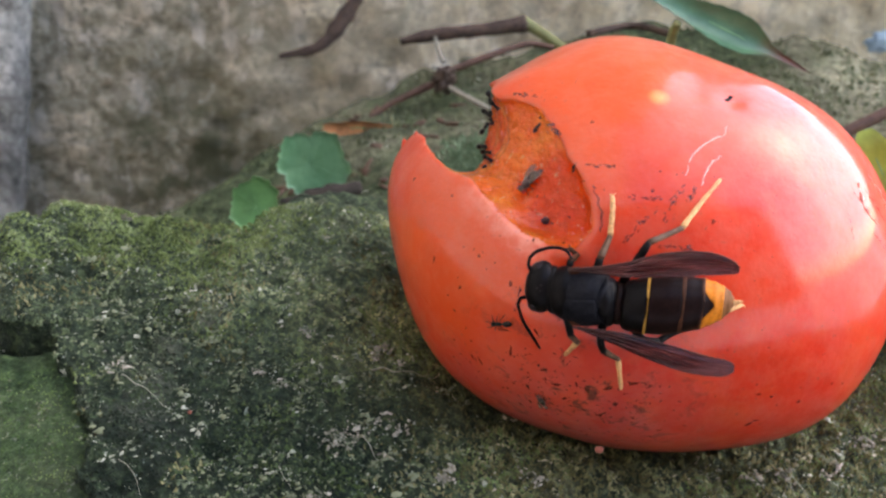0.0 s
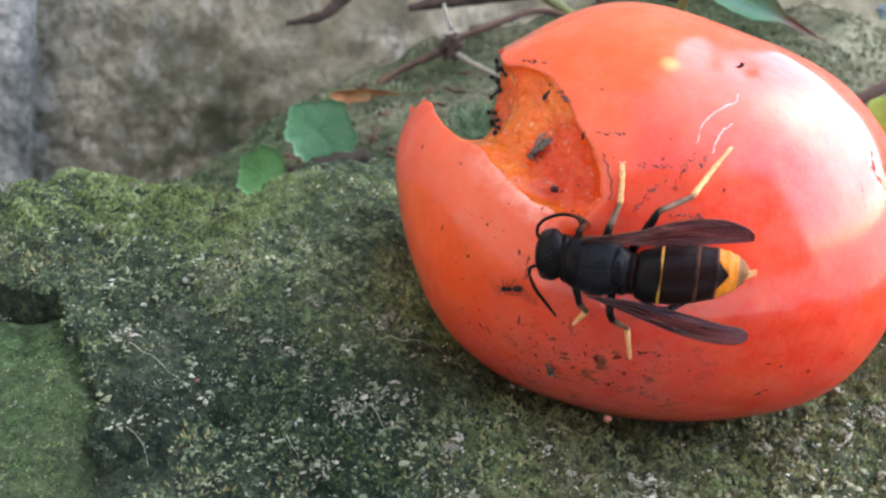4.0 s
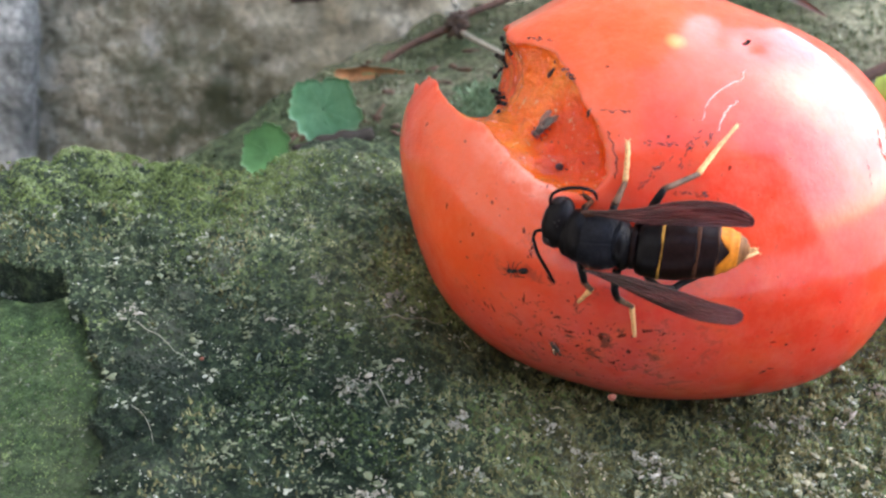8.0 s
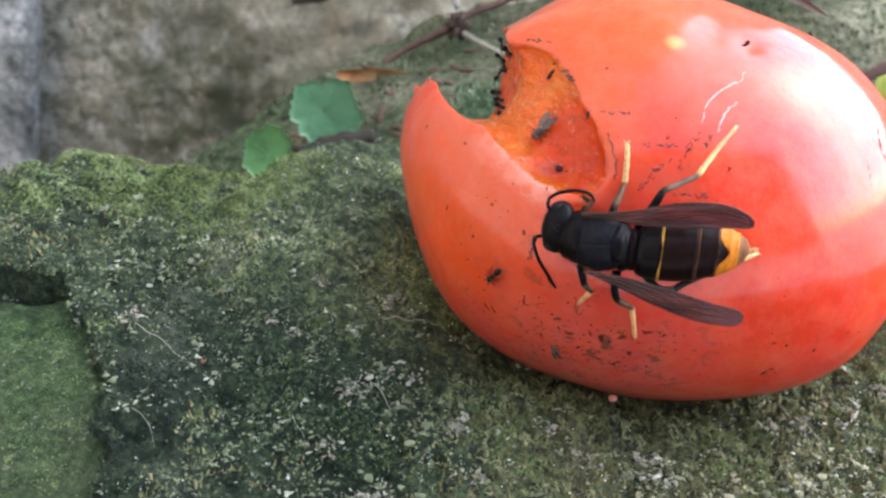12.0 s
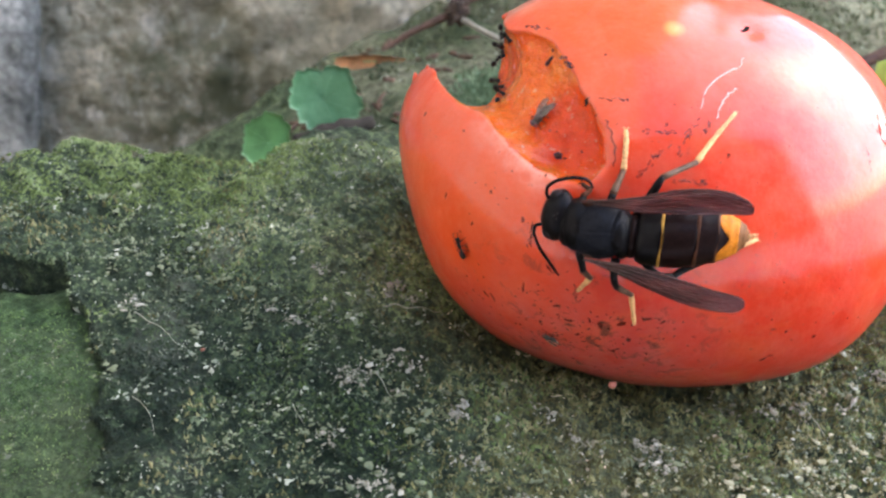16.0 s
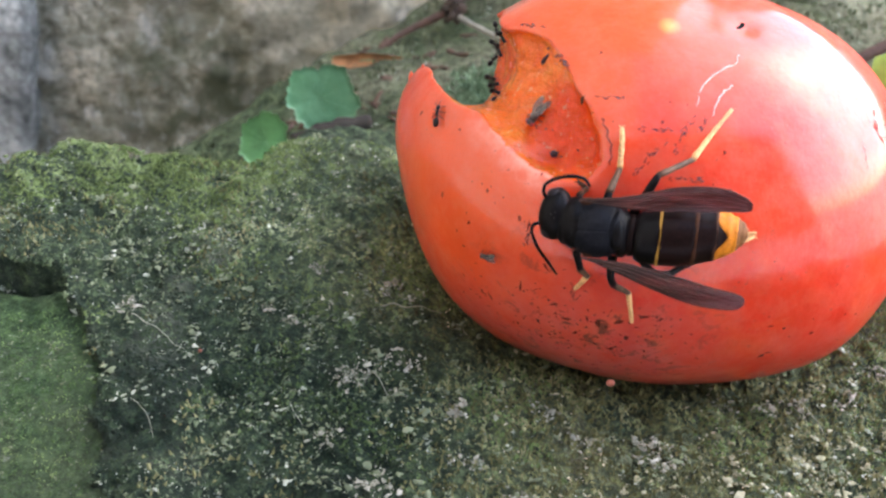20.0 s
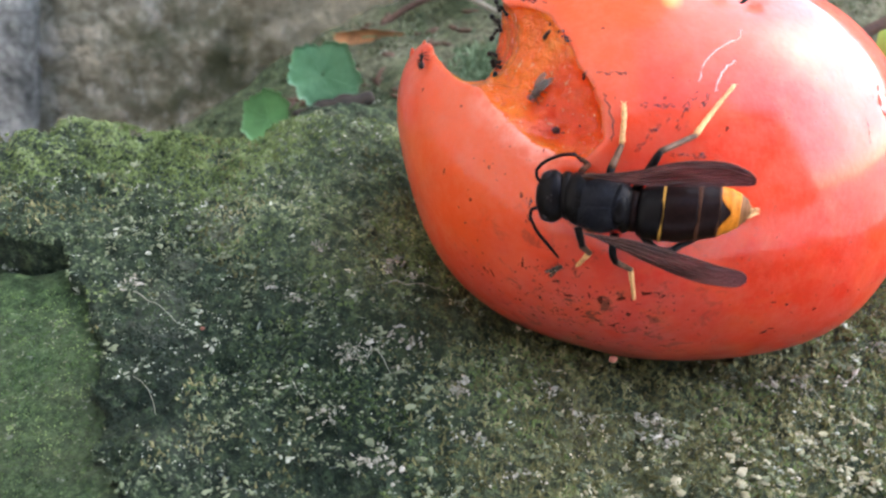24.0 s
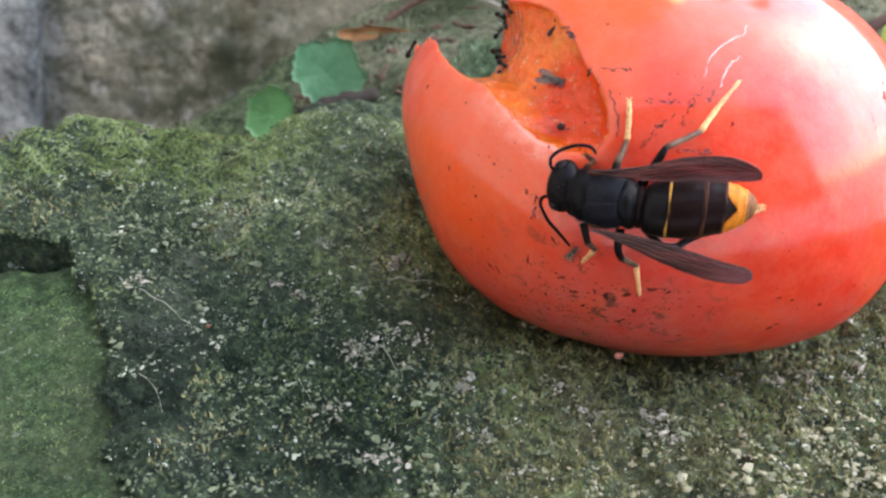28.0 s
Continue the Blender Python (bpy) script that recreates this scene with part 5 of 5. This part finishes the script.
def greenery():
    round_leaf((-22.7, 181.8, 4.9), (54.1, 62.7, -29.4), 13.1, 6.3, 5, 0.3, "green lobed leaf standing behind the mossy stone", 3)
    round_leaf((-31.7, 175.7, 0.3), (-26.1, -67.1, 121.1), 10.2, 5.1, 6, 0.25, "small round green leaf behind the mossy stone", 5, LEAF_FRESH)
    long_leaf((46.0, 182.3, 29.7), (-21.5, 42.3, -131.4), 29.3, 3.7, 1.0, LEAF_DARK, "curled green leaf with a withered brown tip", 1.0)
    twig("leaf_stalk", [(38.0, 183.8, 30.2), (37.5, 185.1, 26.7), (37.5, 185.6, 20.3)], [0.7, 0.8, 0.9], STEM_GREEN, "yellow-green stalk of the curled leaf")
    twig("stick", [(-8.3, 218.1, 11.4), (-1.5, 218.9, 12.5), (7.2, 219.4, 13.2), (16.1, 221.0, 13.9)], [0.7, 1.35, 1.3, 1.7], BARK, "broken brown stick lying across the rear stone", 0.06)
    twig("twig", [(15.0, 222.4, 14.1), (19.4, 220.9, 11.8), (24.8, 216.9, 9.5)], [1.3, 1.1, 0.9], STEM_GREEN, "greenish twig by the brown stick")
    twig("twig", [(-1.5, 211.7, 7.1), (7.1, 213.5, 9.8), (15.9, 216.0, 11.8), (21.3, 215.6, 11.2)], [0.7, 0.7, 0.6, 0.6], STEM_RED, "thin dull red twig on the rear stone")
    twig("twig", [(-15.5, 205.3, -0.4), (-10.1, 207.8, 3.1), (-1.5, 209.1, 6.9)], [0.45, 0.6, 0.8], STEM_RED, "thin reddish stem on the rear stone")
    twig("twig", [(1.2, 207.8, 6.7), (4.8, 203.0, 6.8), (9.9, 197.9, 6.5)], [0.6, 0.55, 0.5], STEM_PALE, "thin pale stem leading behind the fruit")
    knot = blob((0.2, 208.7, 8.0), (1.9, 1.5, 2.4), (0, 20, 0), 4, 0.7, 3)
    tagged(part("twig_knot", knot, BARK), "dark rough knot where thin stems meet", "twig", "twigs behind the fruit")
    twig("twig", [(0.1, 212.3, 9.8), (-1.0, 215.6, 11.2), (-1.5, 217.7, 12.5)], [0.5, 0.4, 0.4], STEM_PALE, "short pale side shoot")
    twig("stick", [(-35.2, 240.4, -2.1), (-27.2, 241.4, -0.6), (-22.5, 245.1, 3.0), (-18.6, 249.4, 7.7)], [0.6, 1.2, 1.9, 1.5], BARK, "dark twig leaning on the wall", 0.12)
    twig("twig", [(60.9, 175.1, 11.9), (66.5, 176.7, 14.2), (72.8, 178.3, 16.7), (79.5, 180.1, 19.4)], [1.0, 1.0, 1.0, 1.0], STEM_RED, "reddish-brown twig beside the fruit")
    twig("stick", [(-30.5, 184.1, -3.4), (-23.7, 186.2, -3.8), (-14.7, 188.3, -4.3)], [0.6, 1.0, 0.7], BARK, "short dark stick under the leaf", 0.1)
    # stick thick and near black, to carry the leaf's shade as well
    twig("stick", [(-27.5, 176.0, 0.2), (-20.5, 178.0, 0.6), (-14.0, 180.0, 1.6)], [1.0, 2.1, 1.0], SHADED_BARK, "short stick under the lobed leaf, darkened for the shade there", 0.15)
    twig("twig", [(27.1, 211.6, 15.9), (36.2, 216.2, 15.6), (42.6, 209.6, 16.6)], [0.7, 0.7, 0.7], BARK, "dark twig behind the fruit")
    long_leaf((-15.9, 200.7, 1.6), (12.2, 81.2, -87.1), 13.3, 2.6, 1.0, DRY, "dry orange-brown curled leaf on the rear stone")
    long_leaf((66.2, 160.4, 17.0), (-35.8, 36.3, 167.5), 13.2, 4.6, 0.5, LEAF_LIME, "yellow-green leaf beside the fruit")
    long_leaf((67.2, 152.3, 14.0), (-24.7, -27.1, 149.8), 11.0, 4.2, 0.5, LEAF_LIME, "yellow-green leaf beside the fruit")


greenery()
LITTER = plain("litter", (0.09, 0.05, 0.032), 0.9, 1.5, 0.6)


def litter():
    """Crumbs of bark and dead leaf on the rear stone."""
    rng = random.Random(31)
    for k in range(44):
        x, y = (rng.gauss(-6, 9), rng.gauss(196, 9)) if k < 26 else (rng.gauss(-15, 7), rng.gauss(187, 5))
        size = (rng.uniform(0.6, 2.2), rng.uniform(0.3, 0.8), rng.uniform(0.2, 0.4))
        bm = blob((0, 0, 0), size, (0, 0, 0), 2, 0.5, k)
        bm.transform(pose(x * MM, y * MM, (back_top(x, y) + 0.2) * MM, rng.gauss(0, 15), rng.gauss(0, 15), rng.uniform(0, 180)))
        tagged(part("bark_crumb", bm, LITTER), "dark brown crumb of bark on the rear stone", "bark", "bark crumbs on the rear stone")


litter()
CHIP = plain("chip_blue", (0.42, 0.55, 0.66), 0.5, 3, 0.15)
_chip = blob((0, 0, 0), (3.6, 0.5, 2.6), (4, 12, 8), 4, 0.5, 9)
_chip.transform(Matrix.Translation((0.1006, 0.2568, -0.0062)))
tagged(part("paint_chip", _chip, CHIP), "pale blue flake of paint stuck on the old wall", "paint flake")
MITE = plain("mite_red", (0.2, 0.06, 0.035), 0.5, 0.3, 0.2)
tagged(part("mite", blob((-28.1, 101.8, 19.5), (0.27, 0.22, 0.2), (0, 0, 0), 3, 0.1), MITE), "tiny orange-red velvet mite on the moss", "mite")
PULP = plain("pulp_bit", (0.38, 0.12, 0.085), 0.4, 0.4, 0.3)
tagged(part("pulp_crumb", blob((18.1, 103.9, 11.9), (0.5, 0.42, 0.4), (0, 0, 0), 3, 0.2), PULP), "small pink crumb of fruit pulp on the stone", "crumb")

PARTS = hornet()

WALKER = [
    (0, 0.00631, 0.10512, 0.02926, -81.3, 20.0, 152.0),
    (4, 0.00649, 0.10510, 0.02981, -80.0, 20.0, 152.8),
    (8, 0.00660, 0.10496, 0.02939, -81.0, 20.2, 152.8),
    (9, 0.00622, 0.10517, 0.02913, -81.3, 24.9, 152.5),
    (10, 0.00562, 0.10547, 0.02884, -81.8, 28.8, 151.6),
    (10.5, 0.00516, 0.10574, 0.02862, -82.2, 30.9, 150.7),
    (11, 0.00497, 0.10589, 0.02859, -82.9, 20.7, 148.7),
    (11.5, 0.00450, 0.10618, 0.02831, -82.3, 38.6, 149.9),
    (12, 0.00417, 0.10637, 0.02794, -81.3, 53.1, 151.3),
    (12.5, 0.00355, 0.10676, 0.02688, -84.7, 58.5, 147.5),
    (14.5, 0.00278, 0.10741, 0.02483, -100.3, 78.6, 130.9),
    (15, 0.00231, 0.10779, 0.02509, -91.6, 24.6, 139.1),
    (15.5, 0.00140, 0.10860, 0.02577, -89.8, -31.4, 137.2),
    (16, 0.00062, 0.10945, 0.02765, -80.8, -59.5, 127.0),
    (16.5, -0.00017, 0.11065, 0.02980, -72.1, -56.2, 116.8),
    (17, -0.00059, 0.11190, 0.03216, -60.2, -57.1, 103.4),
    (17.5, -0.00134, 0.11396, 0.03440, -56.7, -48.4, 97.8),
    (18, -0.00163, 0.11541, 0.03596, -48.7, -49.6, 86.7),
    (18.5, -0.00166, 0.11662, 0.03735, -52.7, -37.1, 92.9),
    (19, -0.00143, 0.11766, 0.03865, -36.8, -48.2, 70.3),
    (19.5, -0.00128, 0.11834, 0.03943, -32.9, -47.8, 64.8),
    (20, -0.00147, 0.11849, 0.03927, -43.5, -39.6, 79.2),
    (20.5, -0.00175, 0.11899, 0.03926, -49.0, -31.8, 86.9),
    (21, -0.00223, 0.11991, 0.03925, -53.4, -20.7, 94.1),
    (21.5, -0.00272, 0.12181, 0.03973, -53.0, -17.5, 90.5),
    (23.5, -0.00360, 0.12428, 0.03960, -55.4, -3.7, 93.5),
    (24, -0.00342, 0.12436, 0.03985, -54.6, -6.8, 91.0),
    (25, -0.00383, 0.12607, 0.03973, -55.3, 1.1, 91.7),
    (25.5, -0.00454, 0.12794, 0.03896, -55.4, 19.1, 98.5),
    (26, -0.00490, 0.13079, 0.03801, -57.5, 22.5, 91.9),
    (26.5, -0.00558, 0.13178, 0.03725, -16.4, -61.3, 4.6),
    (27, -0.00559, 0.13183, 0.03726, 10.2, -62.1, -25.5),
    (28, -0.00545, 0.13169, 0.03699, -19.4, -61.2, 8.1),
]
DRIFTER = [
    (0, 0.01097, 0.10331, 0.02003, -120.8, -64.3, -173.7),
    (8, 0.01108, 0.10321, 0.02018, -119.9, -64.3, -174.3),
    (14.5, 0.01101, 0.10342, 0.01957, -114.7, -55.0, 178.6),
    (16, 0.01051, 0.10367, 0.01942, -105.8, -25.0, 163.8),
    (16.6, 0.00867, 0.10484, 0.01857, -106.4, -2.2, 153.6),
    (17, 0.00639, 0.10567, 0.01997, -145.8, -73.9, -156.8),
    (17.5, 0.00576, 0.10557, 0.02195, 179.1, -81.3, -121.4),
    (18, 0.00549, 0.10557, 0.02292, -140.1, -81.6, -162.9),
    (18.5, 0.00486, 0.10587, 0.02365, -105.0, -71.4, 160.2),
    (19, 0.00394, 0.10650, 0.02791, -84.8, -6.3, 143.3),
    (20, 0.00389, 0.10662, 0.02849, -83.3, 13.3, 145.2),
    (21, 0.00397, 0.10652, 0.02831, -83.7, 14.7, 145.5),
    (21.5, 0.00419, 0.10638, 0.02841, -83.7, 3.7, 144.8),
    (22.5, 0.00622, 0.10489, 0.02641, 88.3, 13.6, -31.2),
    (23.5, 0.00879, 0.10348, 0.02515, 91.3, -18.4, -25.9),
    (24, 0.01091, 0.10255, 0.02674, 86.8, -44.0, -19.2),
    (25, 0.01186, 0.10234, 0.02842, 79.1, -55.9, -10.7),
    (26, 0.01218, 0.10228, 0.02907, 75.2, -59.2, -6.4),
    (28, 0.01207, 0.10230, 0.02870, 76.6, -59.8, -7.8),
]
RIM = [
    (0.00541, 0.12760, 0.04514, 61.4, 33.5, -77.4), (0.00606, 0.12697, 0.04458, 66.0, 10.3, -65.2), (0.00507, 0.12653, 0.04392, 66.4, -2.5, -59.6), (0.00560, 0.12613, 0.04332, 62.6, 29.7, -75.0), (0.00493, 0.12515, 0.04258, 44.3, -56.0, -20.3), (0.00465, 0.12362, 0.04103, 65.3, -17.1, -52.9), (0.00504, 0.12300, 0.04048, 63.9, -24.6, -49.1), (0.00517, 0.12264, 0.03994, 66.1, -9.6, -56.4), (0.00496, 0.12145, 0.03889, 53.0, 48.4, -90.0),
]


walker = ant("small black ant walking over the fruit")
feeder = ant("tiny black ant on the rim of the bite", 0.72, 1.25)
ants = [walker, feeder] + [copy_thing(feeder, pose(*p)) for p in RIM[1:]]
feeder.matrix_basis = pose(*RIM[0])
cavity_fly = fly("small brown fly sitting in the eaten hollow", 3.0)
drifter = fly("tiny brown fruit fly on the skin", 1.9)
CAVE = [(0, (9.4, 114.5, 41.6), 230), (9, (9.45, 114.5, 41.6), 226), (17, (9.4, 114.55, 41.6), 231), (25.3, (9.4, 114.5, 41.6), 230), (26, (9.5, 114.6, 41.7), 236), (26.5, (9.95, 114.75, 42.0), 264), (27.2, (10.0, 114.75, 42.0), 268), (28, (10.5, 114.8, 42.2), 338)]


def on_flesh(at, turn):
    """A pose in the hollow, back outwards, the head turned that many degrees from the right."""
    n = Vector((-0.35, -0.6, 0.72)).normalized()
    h = Vector((math.cos(radians(turn)), 0.56 * math.sin(radians(turn)), 0.83 * math.sin(radians(turn))))
    h = (h - n * h.dot(n)).normalized()
    return Matrix.Translation(Vector(at) * MM) @ Matrix((h, n.cross(h), n)).transposed().to_4x4()



def motions():
    thing, head, up, low, upper, lower, tail, legs = PARTS
    steps = [(0, 0.28, 0, 0), (3, 0.18, 0, 0), (4, -0.12, -0.03, 0), (4.5, -0.27, -0.05, 0.3), (6.5, -0.04, -0.35, -0.6), (7, -0.12, -0.1, 0), (7.5, 0.22, -0.2, -0.5), (8, 0.35, -0.38, -1.2), (9, 0.35, -0.5, -1.6), (12, 0.32, -0.4, -1.3),
             (14.5, 0.25, -0.4, -1.3), (17, 0.24, -0.31, -1.1), (19, 0.18, -0.27, -1.0), (20, 0.05, -0.36, -1.2), (21.5, 0.01, -0.38, -1.2), (24, 0.0, -0.47, -1.4), (26, 0.0, -0.48, -1.4), (28, -0.04, -0.5, -1.5)]
    shift = [(t, pose(x * MM, y * MM, 0, 0, 0, a)) for t, x, y, a in steps]
    walk(thing, [(t, HORNET @ m) for t, m in shift])
    for one in legs:
        walk(one, [(t, m.inverted()) for t, m in shift])
    nod = [(0, 0, 0, 0), (3, 0.05, -0.08, 0), (4, 0.3, -0.1, 3), (4.5, 0.5, 0, 2), (6.5, 0.5, -0.1, 2), (7, 0.45, -0.25, -4), (7.5, -0.1, -0.8, -8), (8, -0.28, -0.75, -8), (10, -0.3, -0.52, -6), (14.5, -0.3, -0.42, -5), (18, -0.22, -0.4, -5), (20, -0.2, -0.4, -4),
           (20.5, -0.05, -0.1, 0), (21.5, 0.08, 0.12, 2), (23.5, 0.15, 0.06, 2), (24, 0.3, 0.4, 4), (25, 0.28, 0.5, 5), (25.5, -0.28, -0.4, -4), (26.5, -0.28, -0.3, -4), (28, -0.2, -0.32, -3)]
    walk(head, [(t, pose((3.7 + x) * MM, (-1.05 + y) * MM, -0.35 * MM, 0, 0, a)) for t, x, y, a in nod])
    base = up.location.copy()
    wave = [(0, 20, 30, 6), (2, 20, 30, 6), (4, 15, 24, 4), (6.5, 0, 5, -36), (7, 0, 0, -38), (7.5, 0, 0, 0), (8, 0, 0, 0), (11, 0, 0, 0), (11.5, 0, 10, 2), (15, 0, 12, 4), (19, 0, 14, 6), (21, 0, 14, 2), (21.5, 0, 10, 4), (24, 0, 8, 8), (25, 0, 6, 14), (25.5, 0, 0, 30), (26, 0, 0, 40), (26.5, 0, 0, 50), (27, 0, 4, 56), (28, 0, 12, 10)]
    walk(up, [(t, pose(*base, a, b, c)) for t, a, b, c in wave])
    base = low.location.copy()
    wave = [(0, 0, 0, 0), (4, 0, 0, 3), (7, 0, 0, 6), (8, 0, 0, 8), (10, 0, 0, 7), (11, 0, 0, 10), (12, 0, 0, 6), (15, 0, 0, 5), (16, 0, 0, 9), (18, 0, 0, 7), (20, 0, 0, 8), (24, 0, 0, 4), (26, 0, 0, 9), (26.5, 0, 0, 13), (27, 0, 0, 3), (28, 0, 0, 12)]
    walk(low, [(t, pose(*base, a, b, c)) for t, a, b, c in wave])
    base = lower.location.copy()
    flick = [(0, 0, 0), (3, 0, 0), (4.5, -6, -0.5), (6.5, -6, -1.5), (7, -2, 1.0), (7.5, 10, 1.8), (8, 14, 1.9), (11, 14, 2.0), (16, 12, 1.8), (21.5, 11, 1.6), (26.5, 11, 0.9), (28, 11, 0.9)]
    walk(lower, [(t, pose(*base, 0, a, b)) for t, a, b in flick])
    base = upper.location.copy()
    walk(upper, [(t, pose(*base, 0, a * 0.3, -b)) for t, a, b in flick])
    breath = [(t, pose(0, 0, 0, 0, 0.5 * math.sin(t * 2.6), 0.35 * math.sin(t * 1.3))) for t in range(0, 29)]
    walk(tail, breath)
    walk(walker, [(t, pose(*p)) for t, *p in WALKER])
    walk(drifter, [(t, pose(*p)) for t, *p in DRIFTER])
    walk(cavity_fly, [(t, on_flesh(p, a)) for t, p, a in CAVE])
    for k, a in enumerate(ants[1:]):
        m = a.matrix_basis.copy()
        walk(a, [(t, m @ pose(0.12 * MM * math.sin(t * 0.9 + k), 0.1 * MM * math.cos(t * 0.7 + 2 * k), 0, 0, 0, 7 * math.sin(t * 1.1 + 1.7 * k))) for t in range(0, 29, 2)])


motions()
